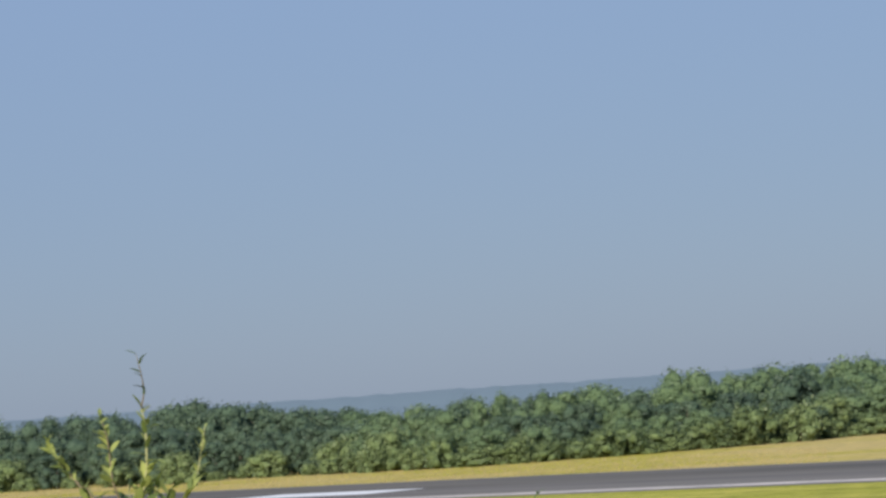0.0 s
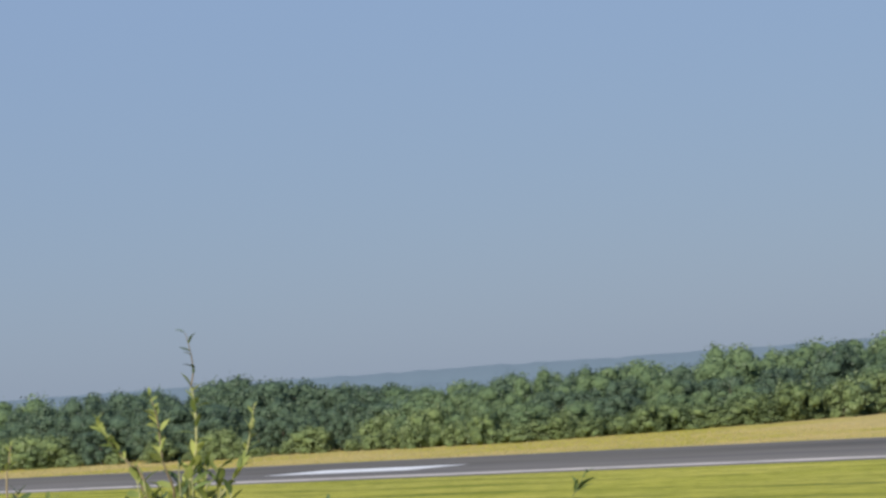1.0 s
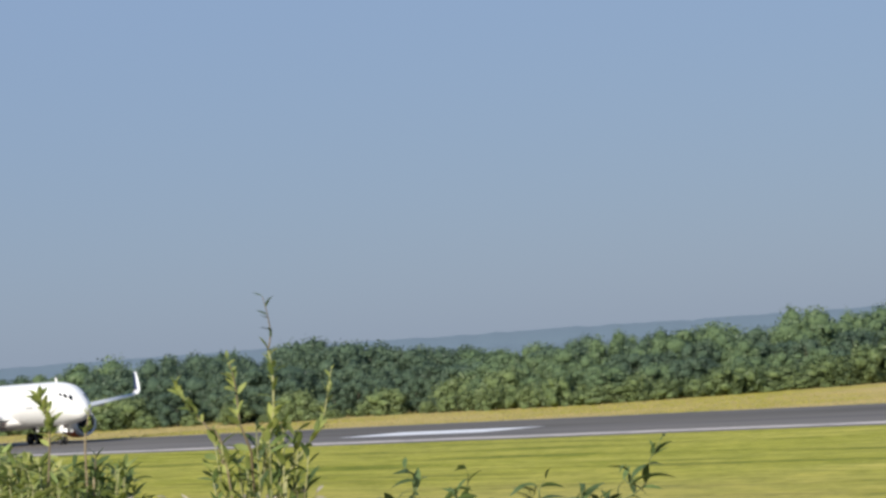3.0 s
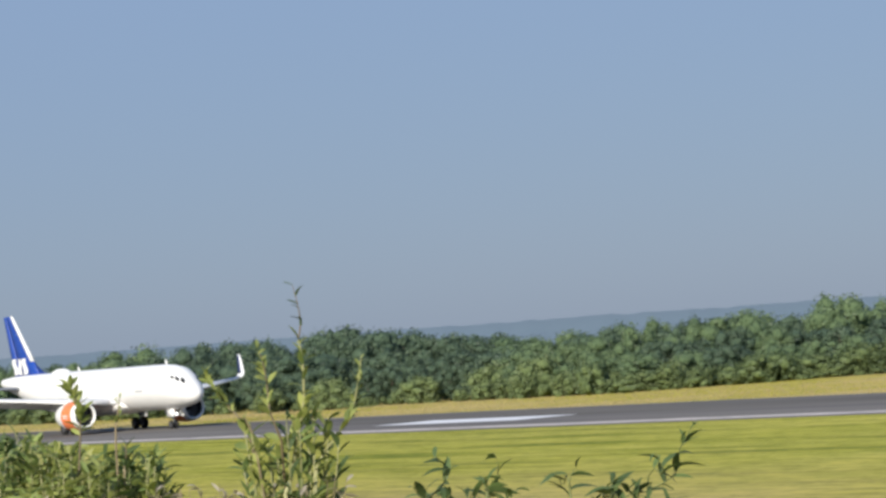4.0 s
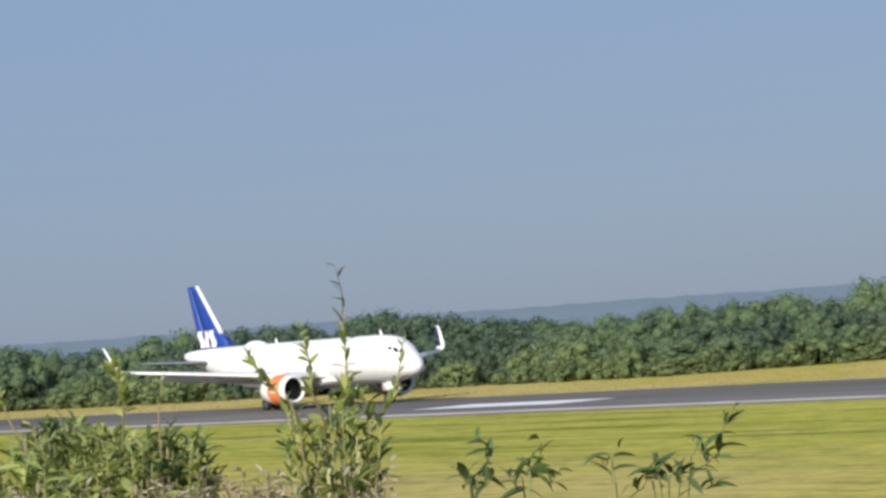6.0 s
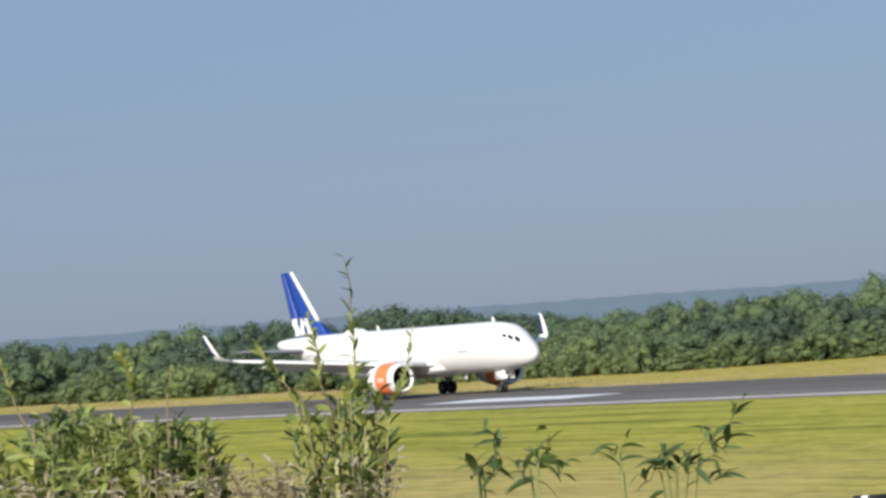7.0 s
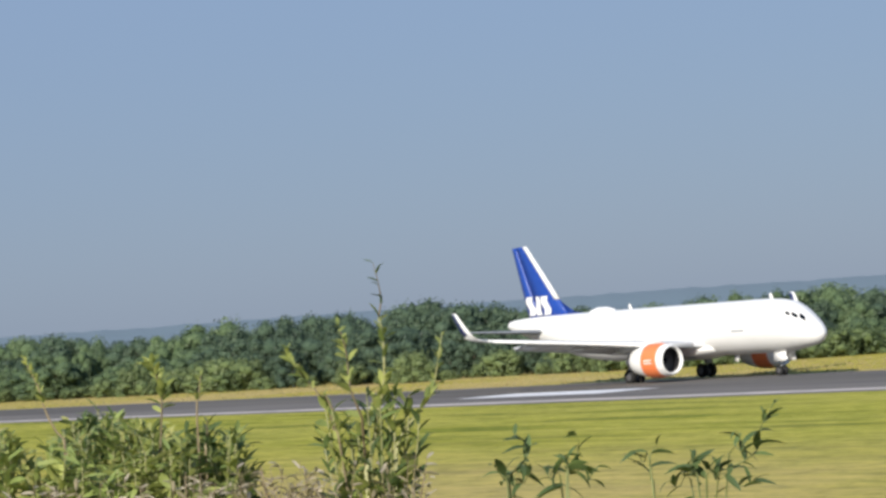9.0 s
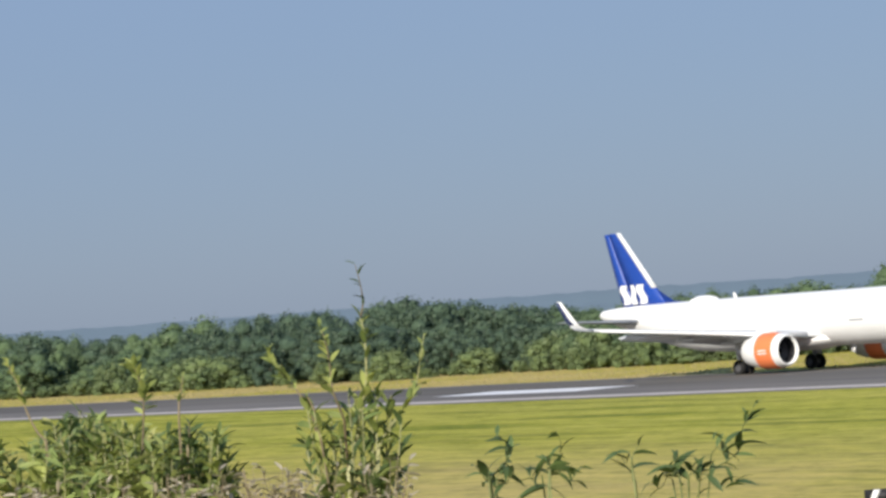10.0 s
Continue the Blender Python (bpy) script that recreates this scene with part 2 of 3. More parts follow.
        bmesh.ops.bevel(own, geom=edges, offset=bevel, segments=2, affect="EDGES")
    return own


# ---------------------------------------------------------------- ground
RUNWAY = (119.3, 157.0)


def height(x, y):
    """The spotters' bank by the camera, the flat field, the runway's camber, the rise behind."""
    d = math.hypot(x, y)
    bank = 3.25 * (1 - min(max((d - 9.0) / 16.0, 0), 1)) ** 2 * (3 - 2 * (1 - min(max((d - 9.0) / 16.0, 0), 1)))
    crown = 0.13 * max(0.0, 1 - (146.0 - y) / 24.0) if y < 146.0 else max(0.0, 0.13 - 0.016 * max(0.0, y - 149.0))
    crown *= min(max((185.0 - y) / 20.0, 0.0), 1.0)
    behind = min(max((y - 300.0) / 200.0, 0), 1) * 1.5
    return bank + crown + behind


def build_ground():
    xs = [-4000, -2500, -1500, -1000, -800] + list(np.arange(-700, 101, 12)) + [200, 400, 800, 1500, 3000]
    ys = [-3000, -1000, -300, -100] + list(np.arange(-40, 60, 3.0)) + list(np.arange(60, 118, 6)) + [119.0, 122, 128, 134, 140, 146, 149, 153, 157.2, 161, 166] + list(np.arange(175, 300, 10)) + [400, 700, 1200, 2000, 3000, 4000]
    near = list(np.arange(-40, 40, 3.0))
    xs = sorted(set(float(v) for v in xs if not -40 < v < 40) | set(near))
    bm = bmesh.new()
    grid = [[bm.verts.new((x, y, height(x, y) + (noise.noise((x * 0.05, y * 0.05, 0)) * 0.08 if y < 116 else 0) - (0.03 if 119.2 < y < 157.1 else 0))) for x in xs] for y in ys]
    for r0, r1 in zip(grid, grid[1:]):
        for i in range(len(xs) - 1):
            bm.faces.new((r0[i], r0[i + 1], r1[i + 1], r1[i]))
    tagged(part("ground", bm, GRASS), "mown airfield grass, green with straw-coloured streaks", "grass", kind="structure")
    # runway slab with a camber
    rows = [RUNWAY[0], 122, 128, 134, 140, 146, 149, 153, RUNWAY[1]]
    bm = skin([[(x, y, height(x, y) + 0.01) for y in rows] for x in list(range(-1500, 1000, 50))], caps=False, closed=False)
    tagged(part("runway", bm, ASPHALT), "grey asphalt runway with worn rubber-dark lanes", "runway", kind="structure")

    def stripe(x0, x1, y0, y1, mat, name, label):
        n = max(2, int((x1 - x0) / 25))
        b = skin([[(x0 + (x1 - x0) * i / n, y, height(0, y) + 0.016) for y in (y0, (y0 * 2 + y1) / 3, (y0 + y1 * 2) / 3, y1)] for i in range(n + 1)], caps=False, closed=False)
        tagged(part(name, b, mat), label, "marking", kind="structure")

    stripe(-1500, 900, 121.2, 123.9, LINE, "trim_edge_line", "worn off-white runway edge line")
    stripe(-1500, 900, 155.9, 156.6, LINE, "trim_far_edge_line", "worn off-white runway edge line")
    stripe(-184.5, -167.0, 131.2, 137.0, MARK, "trim_touchdown_mark", "broad white touchdown marking on the asphalt")


build_ground()


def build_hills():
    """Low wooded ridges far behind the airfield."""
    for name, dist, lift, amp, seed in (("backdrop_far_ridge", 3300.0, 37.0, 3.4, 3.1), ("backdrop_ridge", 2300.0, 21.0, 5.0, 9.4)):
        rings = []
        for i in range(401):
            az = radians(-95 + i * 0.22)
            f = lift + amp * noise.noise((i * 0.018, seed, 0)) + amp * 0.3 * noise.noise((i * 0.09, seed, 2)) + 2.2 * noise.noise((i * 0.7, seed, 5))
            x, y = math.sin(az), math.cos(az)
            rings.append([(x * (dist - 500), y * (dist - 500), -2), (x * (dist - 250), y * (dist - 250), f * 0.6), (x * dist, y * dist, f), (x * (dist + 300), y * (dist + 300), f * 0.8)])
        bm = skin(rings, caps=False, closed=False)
        tagged(part(name, bm, HILL), "distant wooded ridge coloured blue-green for summer haze", "hill", kind="structure")


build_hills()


# ---------------------------------------------------------------- trees behind the runway
def crown_mesh(name, rng, width, tall, clumps, leaves, leaf, mats, foot=0.12, fine=2):
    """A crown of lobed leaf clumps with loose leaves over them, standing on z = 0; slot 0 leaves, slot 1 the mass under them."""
    verts, faces, slots = [], [], []
    ball = bmesh.new()
    bmesh.ops.create_icosphere(ball, subdivisions=fine, radius=1.0)
    unit = [v.co.copy() for v in ball.verts]
    tris = [tuple(v.index for v in f.verts) for f in ball.faces]
    ball.free()
    for i in range(clumps):
        a = i * 2.4 + rng.uniform(-0.5, 0.5)
        h = foot + (0.9 - foot) * ((i + rng.random()) / clumps)
        wide = max(0.0, 1 - max(0.0, (h - 0.45) / 0.55) ** 2.2) ** 0.5
        out = width * 0.5 * wide * rng.uniform(0.35, 0.9)
        c = Vector((out * math.cos(a), out * math.sin(a), tall * h))
        r = width * rng.choice((0.10, 0.13, 0.16, 0.21)) * rng.uniform(0.9, 1.1)
        squash = rng.uniform(0.65, 0.95)
        seed = Vector((rng.uniform(0, 90), rng.uniform(0, 90), rng.uniform(0, 90)))

        def lump(d):
            k = r * (0.82 + 0.5 * noise.noise(d * 1.7 + seed) + 0.3 * noise.noise(d * 4.5 + seed))
            return c + Vector((d.x * k, d.y * k, d.z * k * squash))

        base = len(verts)
        verts += [tuple(lump(v)) for v in unit]
        faces += [tuple(base + j for j in f) for f in tris]
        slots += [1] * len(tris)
        for _ in range(leaves):
            d = Vector((rng.gauss(0, 1), rng.gauss(0, 1), rng.gauss(0.3, 1))).normalized()
            p = lump(d) + d * leaf * rng.uniform(-0.2, 2.4)
            t = (d + Vector((rng.gauss(0, 0.6), rng.gauss(0, 0.6), rng.gauss(0.25, 0.6)))).normalized()
            s = t.orthogonal().normalized()
            s.rotate(Matrix.Rotation(rng.uniform(0, 6.3), 3, t))
            u = t.cross(s)
            k = leaf * rng.uniform(0.5, 1.2)
            base = len(verts)
            verts += [tuple(p + s * k), tuple(p + u * k * 0.6 + t * k * 0.2), tuple(p - s * k), tuple(p - u * k * 0.6 + t * k * 0.2)]
            faces.append((base, base + 1, base + 2, base + 3))
            slots.append(0)
    me = bpy.data.meshes.new(name)
    me.from_pydata(verts, [], faces)
    for m in mats:
        me.materials.append(m)
    me.polygons.foreach_set("material_index", slots)
    me.polygons.foreach_set("use_smooth", [True] * len(slots))
    return me


def trunk_mesh(rng, tall, thick):
    bm = tube([(0, 0, -0.3), (0.05, 0, tall * 0.3), (0.12, 0.1, tall * 0.6), (0.1, 0.15, tall * 0.9)], [thick * 1.3, thick, thick * 0.7, thick * 0.2], 8)
    for i in range(5):
        a, z = i * 1.3 + rng.random(), tall * (0.3 + 0.1 * i)
        q = Vector((math.cos(a), math.sin(a), 0.7)) * tall * 0.28
        tube([(0.08, 0.05, z), (0.08 + q.x * 0.5, 0.05 + q.y * 0.5, z + q.z * 0.4), (q.x, q.y, z + q.z)], [thick * 0.45, thick * 0.3, thick * 0.08], 6, bm)
    return mesh_of(bm, "trunk", BARK, True)


def between(table, az):
    for (a0, e0), (a1, e1) in zip(table, table[1:]):
        if a0 <= az <= a1:
            return e0 + (e1 - e0) * (az - a0) / (a1 - a0)
    return table[0][1] if az < table[0][0] else table[-1][1]


def skyline(az):
    """How high the wood's top stands above eye level, as a slope in degrees, along the horizon."""
    return between([(-63.1, 0.50), (-62.2, 0.62), (-61.3, 0.44), (-60.7, 0.36), (-59.9, 0.46), (-58.4, 0.50), (-57.1, 0.57), (-56.2, 0.57), (-55.4, 0.63), (-54.2, 0.63), (-53.5, 0.47), (-52.6, 0.55), (-52.0, 0.33), (-51.0, 0.25), (-50.0, 0.32), (-49.1, 0.43), (-48.3, 0.40), (-47.8, 0.55), (-47.1, 0.44), (-46.3, 0.31), (-45.5, 0.54), (-45.0, 0.40), (-44.4, 0.53), (-44.0, 0.45), (-43.6, 0.64), (-43.0, 0.50), (-41, 0.55)], az)


def wood_edge(az):
    """How far across the field (y) the wood begins, along the horizon."""
    return between([(-66, 188), (-60, 188), (-55.2, 186), (-54.2, 194), (-51, 193), (-49.5, 195), (-47.5, 205), (-45.5, 216), (-44.5, 223), (-43.4, 231), (-42.8, 239), (-40, 262)], az)


def build_wood():
    rng = random.Random(11)
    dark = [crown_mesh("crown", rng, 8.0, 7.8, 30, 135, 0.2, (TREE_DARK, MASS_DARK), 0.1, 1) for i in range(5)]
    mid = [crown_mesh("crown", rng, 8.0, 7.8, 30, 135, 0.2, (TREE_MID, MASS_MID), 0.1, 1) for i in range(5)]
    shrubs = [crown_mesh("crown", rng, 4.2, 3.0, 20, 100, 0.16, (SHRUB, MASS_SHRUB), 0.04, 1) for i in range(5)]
    trunks = [trunk_mesh(rng, 7.0, 0.22), trunk_mesh(rng, 7.0, 0.28)]
    twigs = trunk_mesh(rng, 2.4, 0.06)

    def plant_tree(x, y, tall, wide, label, crowns):
        m = pose(x, y, height(x, y) - 0.05, 0, 0, rng.uniform(0, 360))
        t = thing("tree", label, "tree", "trees of the wood", m)
        k = Matrix.Diagonal((wide / 8.0, wide / 8.0 * rng.uniform(0.9, 1.1), tall / 8.0, 1))
        share("trunk", rng.choice(trunks), t, k)
        share("crown", rng.choice(crowns), t, k)

    az = -66.0
    while az < -40.0:
        for row in range(4):
            a = az + rng.uniform(-0.3, 0.3)
            y = wood_edge(a) + 4.5 + row * 7.5 + rng.uniform(-2.0, 2.0)
            d = y / math.cos(radians(a))
            top = 4.9 + d * math.tan(radians(skyline(a)))
            tall = max(2.6, top * (0.55, 0.75, 0.94, 1.05)[row] * rng.uniform(0.9, 1.04))
            wide = tall * rng.uniform(0.6, 1.35) * (1.25, 1.1, 1.0, 0.9)[row]
            shady = -58.6 < a < -52.2 or rng.random() < 0.3
            plant_tree(d * math.sin(radians(a)), y, tall, wide, "broad-leaved tree in %s green leaf %s" % ("dark" if shady else "mid", "at the wood's edge" if row < 2 else "inside the dense wood"), dark if shady else mid)
        az += rng.uniform(0.45, 0.62)
    az = -65.5
    while az < -40.5:
        for row in range(2):
            a = az + rng.uniform(-0.15, 0.15)
            if -58.0 < a < -55.4 and rng.random() < 0.55:
                continue
            y = wood_edge(a) + row * 2.4 + rng.uniform(-0.2, 0.8)
            x = y * math.tan(radians(a))
            t = thing("bush", "rounded pale green bush before the trees", "bush", "bushes along the wood", pose(x, y, height(x, y) - 0.05, 0, 0, rng.uniform(0, 360)))
            s = rng.choice((0.45, 0.65, 0.85, 1.1)) * rng.uniform(0.9, 1.1) * (1.0 if a < -49 else 1.1)
            k = Matrix.Diagonal((s * rng.uniform(0.9, 1.5), s, s * rng.uniform(0.5, 1.25), 1))
            share("stem", twigs, t, k)
            share("crown", rng.choice(shrubs), t, k)
        az += rng.uniform(0.36, 0.6)


build_wood()


# ---------------------------------------------------------------- the airliner; nose at x = 0, ground at z = 0, pointing to +x
BODY = [(-0.2, 3.0, 0.03, 0.03), (-0.32, 3.02, 0.36, 0.34), (-0.6, 3.07, 0.66, 0.65), (-1.1, 3.19, 1.0, 0.98), (-1.75, 3.38, 1.31, 1.30), (-2.5, 3.58, 1.57, 1.63), (-3.3, 3.72, 1.77, 1.88), (-4.6, 3.79, 1.92, 2.02), (-6.2, 3.82, 1.975, 2.07), (-12, 3.82, 1.975, 2.07), (-18, 3.82, 1.975, 2.07), (-23.5, 3.82, 1.975, 2.07), (-26, 3.9, 1.93, 1.98), (-28.5, 4.1, 1.76, 1.78), (-31, 4.42, 1.42, 1.45), (-33.5, 4.75, 1.02, 1.08), (-35.5, 5.0, 0.7, 0.76), (-36.9, 5.15, 0.46, 0.5), (-37.5, 5.2, 0.34, 0.36), (-37.75, 5.2, 0.2, 0.22)]


def skin_point(x, angle, proud=0.006):
    """A point on the fuselage's starboard side at x, angle degrees above the horizontal through its middle."""
    for (x0, z0, w0, h0), (x1, z1, w1, h1) in zip(BODY, BODY[1:]):
        if x1 <= x <= x0:
            f = (x - x0) / (x1 - x0)
            z, w, h = z0 + (z1 - z0) * f, w0 + (w1 - w0) * f + proud, h0 + (h1 - h0) * f + proud
            return Vector((x, -w * math.cos(radians(angle)), z + h * math.sin(radians(angle))))


def on_skin(x0, x1, a0, a1, slant=0.0, side=1, proud=0.006):
    """A thin patch lying on the fuselage between two stations and two angles."""
    bm = bmesh.new()
    grid = []
    for i in range(4):
        a = a0 + (a1 - a0) * i / 3
        row = []
        for j in range(4):
            p = skin_point(x0 + (x1 - x0) * j / 3 + slant * i / 3, a, proud)
            p.y *= side
            row.append(bm.verts.new(p))
        grid.append(row)
    for r0, r1 in zip(grid, grid[1:]):
        for j in range(3):
            bm.faces.new((r0[j], r0[j + 1], r1[j + 1], r1[j]))
    return bm


FOIL = [(0.0, 0.0), (0.03, 0.42), (0.12, 0.8), (0.3, 1.0), (0.55, 0.8), (0.8, 0.38), (1.0, 0.03), (0.8, -0.2), (0.5, -0.45), (0.25, -0.5), (0.08, -0.38), (0.02, -0.2)]


def foil_ring(y, le, te, z, thick, lean=0.0, lo=0.0, hi=1.0):
    """A wing section: leading and trailing edge along x, lean turns its thickness from up to inboard."""
    ring = []
    for u, v in FOIL:
        u = lo + (hi - lo) * u
        up = v * thick
        ring.append((le + (te - le) * u, y + up * math.sin(lean), z + up * math.cos(lean)))
    return ring


def build_aircraft():
    plane = thing("airliner", "white twin-engined jet airliner with blue fin and orange engines", "airplane")
    n = 40
    rings = [[(x, w * math.cos(2 * math.pi * i / n), z + h * math.sin(2 * math.pi * i / n)) for i in range(n)] for x, z, w, h in BODY]
    part("fuselage", skin(rings), WHITE, plane, "glossy white fuselage")
    # belly fairing under the wing
    part("belly_fairing", skin([[(x, w * math.cos(2 * math.pi * i / 28), 2.35 + h * math.sin(2 * math.pi * i / 28)) for i in range(28)] for x, w, h in ((-10.2, 0.5, 0.15), (-11.4, 1.75, 0.55), (-13, 2.25, 0.82), (-17.5, 2.3, 0.86), (-20, 2.0, 0.7), (-22.2, 0.6, 0.2))]), WHITE, plane)
    for side in (1, -1):
        for x0, x1, a0, a1, sl in ((-1.28, -1.76, 43, 60, -0.22), (-1.86, -2.36, 37, 49, -0.10), (-2.46, -2.86, 34, 43, -0.08)):
            part("cockpit_window", on_skin(x0, x1, a0, a1, sl, side), GLASSDARK, plane, "dark cockpit window")
        part("lettering_bar", on_skin(-6.9, -8.3, -8, -4.5, 0, side), BARGREY, plane, "small grey lettering bars")
        part("cabin_door", on_skin(-4.75, -5.6, -14, 36, 0, side, 0.004), WHITE, plane)
        part("cabin_door", on_skin(-29.6, -30.4, -14, 36, 0, side, 0.004), WHITE, plane)
    # cabin windows, dark glass painted nearly white to stand for overexposure
    wm = bmesh.new()
    ring = [wm.verts.new((0.115 * math.copysign(abs(math.cos(t)) ** 0.6, math.cos(t)), 0, 0.165 * math.copysign(abs(math.sin(t)) ** 0.6, math.sin(t)))) for t in [2 * math.pi * i / 12 for i in range(12)]]
    wm.faces.new(ring)
    wme = mesh_of(wm, "cabin_window", PALE_PANE)
    for i in range(42):
        x = -6.6 - i * 0.533
        if -15.6 < x < -14.9:
            continue
        for side in (1, -1):
            p = skin_point(x, 12, 0.004)
            share("cabin_window", wme, plane, pose(p.x, p.y * side, p.z, 11 * side, 0, 0))
    # fin with its white leading edge, rudder and logo strokes

    def fin_ring(z, le, te, half, lo=0.0, hi=1.0):
        return [(le + (te - le) * (lo + (hi - lo) * u), v * half, z) for u, v in ((0, 0), (0.06, 0.55), (0.25, 1), (0.6, 0.8), (1, 0.12), (1, -0.12), (0.6, -0.8), (0.25, -1), (0.06, -0.55))]

    def edge(z):
        f = (z - 5.6) / (11.72 - 5.6)
        return -29.55 - 5.2 * f, -34.95 - 1.75 * f

    fin = part("fin", skin([fin_ring(z, *edge(z), 0.30 - 0.19 * (z - 5.6) / 6.1, 0.0, 0.726) for z in (5.55, 6.6, 8.2, 10, 11.5, 11.74)]), BLUE, plane, "deep blue tail fin")
    part("fin_fillet", skin([[(-26.8, -0.02, 5.78), (-26.8, 0.02, 5.78), (-26.8, 0.0, 5.8)], [(-29.0, -0.12, 5.5), (-29.0, 0.12, 5.5), (-29.0, 0, 6.0)], [(-30.6, -0.2, 5.3), (-30.6, 0.2, 5.3), (-30.6, 0, 6.9)]]), BLUE, fin)
    part("rudder", skin([fin_ring(z, *edge(z), 0.24 - 0.15 * (z - 5.6) / 6.1, 0.724, 1.0) for z in (5.75, 7, 8.5, 10, 11.4, 11.7)]), BLUE, plane, "deep blue rudder")
    rings = []
    for z in (7.15, 8.5, 10, 11.3, 11.76):
        le, te = edge(z)
        h = 0.315 - 0.19 * (z - 5.6) / 6.1
        rings.append([(le + 0.03, 0, z), (le - 0.09, h * 0.62, z), (le - 0.42, h * 0.93, z), (le - 0.42, -h * 0.93, z), (le - 0.09, -h * 0.62, z)])
    part("fin_leading_edge", skin(rings), WHITE, fin, "white leading edge stripe")
    for side in (1, -1):
        for j in range(3):
            bm = bmesh.new()
            cols = []
            for i in range(13):
                f = i / 12
                z = 5.95 + 1.55 * f
                x = -34.2 + j * 0.98 - 0.30 * f + 0.17 * math.sin(2 * math.pi * f) * (1, -0.4, 1)[j]
                w = (0.40, 0.36 - 0.16 * f, 0.42)[j]
                y = side * -(0.318 - 0.19 * (z - 5.6) / 6.1)
                cols.append([bm.verts.new((x + dx, y, z)) for dx in (-w, 0, w)])
            for c0, c1 in zip(cols, cols[1:]):
                for k in range(2):
                    bm.faces.new((c0[k], c0[k + 1], c1[k + 1], c1[k]))
            part("logo_stroke", bm, WHITE, fin, "white wavy logo stroke")
    for s in (1, -1):
        # tailplane
        part("tailplane", skin([foil_ring(s * y, le, te, z, t) for y, le, te, z, t in ((0.3, -31.3, -35.6, 4.45, 0.28), (3.2, -33.0, -36.0, 4.65, 0.18), (6.0, -34.75, -36.4, 4.85, 0.09), (6.12, -35.1, -36.4, 4.86, 0.04))]), TAILGREY, plane, "dark grey tailplane")
        # wing, flap, winglet
        part("wing", skin([foil_ring(s * y, le, te, z, t) for y, le, te, z, t in ((0.8, -11.0, -18.3, 2.55, 0.62), (2.0, -11.75, -18.4, 2.62, 0.55), (6.3, -14.2, -18.5, 3.05, 0.36), (11.5, -17.1, -19.9, 3.6, 0.24), (16.6, -19.75, -21.3, 4.15, 0.14))]), GREYPAINT, plane, "pale grey swept wing")
        part("slat", skin([foil_ring(s * y, le + 0.16, le - 0.42, z - 0.05, t * 0.6) for y, le, z, t in ((2.6, -12.1, 2.68, 0.5), (6.3, -14.2, 3.05, 0.36), (11.5, -17.1, 3.6, 0.24), (16.2, -19.55, 4.1, 0.15))]), WHITE, plane, "white leading-edge slat")
        part("flap", skin([[(x + dx, s * y, z + dz) for dx, dz in ((0, 0.03), (-0.5, -0.06), (-1.25, -0.42), (-1.25, -0.46), (-0.5, -0.2), (0, -0.1))] for y, x, z in ((2.2, -18.0, 2.6), (6.4, -18.05, 3.0), (12.8, -20.0, 3.68))]), GREYPAINT, plane, "lowered pale grey flap")
        wl = part("winglet", skin([foil_ring(s * y, le, te, z, t, s * a) for y, le, te, z, t, a in ((16.6, -19.75, -21.3, 4.15, 0.14, 0.1), (17.1, -20.05, -21.4, 4.27, 0.12, 0.5), (17.42, -20.35, -21.55, 4.55, 0.10, 0.95), (17.6, -20.7, -21.75, 5.0, 0.09, 1.2), (17.78, -21.2, -22.05, 5.7, 0.07, 1.3), (17.92, -21.75, -22.3, 6.42, 0.04, 1.3))]), WHITE, plane, "upswept white winglet")
        part("winglet_panel", skin([foil_ring(s * y, le + (te - le) * 0.42, te - 0.03, z, t * 0.95, s * a) for y, le, te, z, t, a in ((17.43, -20.35, -21.55, 4.6, 0.13, 1.0), (17.6, -20.7, -21.75, 5.0, 0.115, 1.2), (17.78, -21.2, -22.05, 5.7, 0.095, 1.3), (17.90, -21.7, -22.28, 6.35, 0.06, 1.3))]), NAVY, wl, "navy rear half of the winglet")
        for y, x, z, length in ((4.6, -17.2, 2.5, 3.2), (8.6, -18.3, 2.98, 3.0), (12.4, -19.4, 3.42, 2.6)):
            part("flap_fairing", revolve([(0.6, 0.02), (0.2, 0.13), (-0.5, 0.2), (-length * 0.6, 0.19), (-length + 0.3, 0.08), (-length, 0.01)], (x, s * y, z), 12), GREYPAINT, plane, "pale grey flap fairing")
        # engine
        c = (-10.85, s * 5.8, 1.75)
        eng = part("engine_cowl", revolve([(-0.95, 1.30), (-1.6, 1.335), (-2.4, 1.30), (-3.2, 1.17), (-3.95, 0.98), (-4.0, 0.94), (-3.4, 0.9)], c, 44), WHITE, plane, "white rear engine cowl")
        part("intake_lip", revolve([(-1.0, 1.298), (-0.5, 1.25), (-0.2, 1.18), (-0.05, 1.11), (0, 1.05), (-0.06, 0.99), (-0.3, 0.95)], c, 44), WHITE, eng, "white rounded intake lip")
        part("orange_band", revolve([(-0.6, 1.275), (-0.8, 1.298), (-1.0, 1.318), (-1.6, 1.349), (-2.3, 1.32)], c, 44), ORANGE, eng, "orange-red painted cowl band")
        part("intake_duct", revolve([(-0.28, 0.952), (-0.6, 0.95), (-1.2, 0.98)], c, 40), DARK, eng, "dark intake duct")
        part("fan_disc", revolve([(-1.05, 0.97), (-1.08, 0.3), (-1.1, 0.02)], c, 40), DARK, eng, "dark fan")
        blade = bmesh.new()
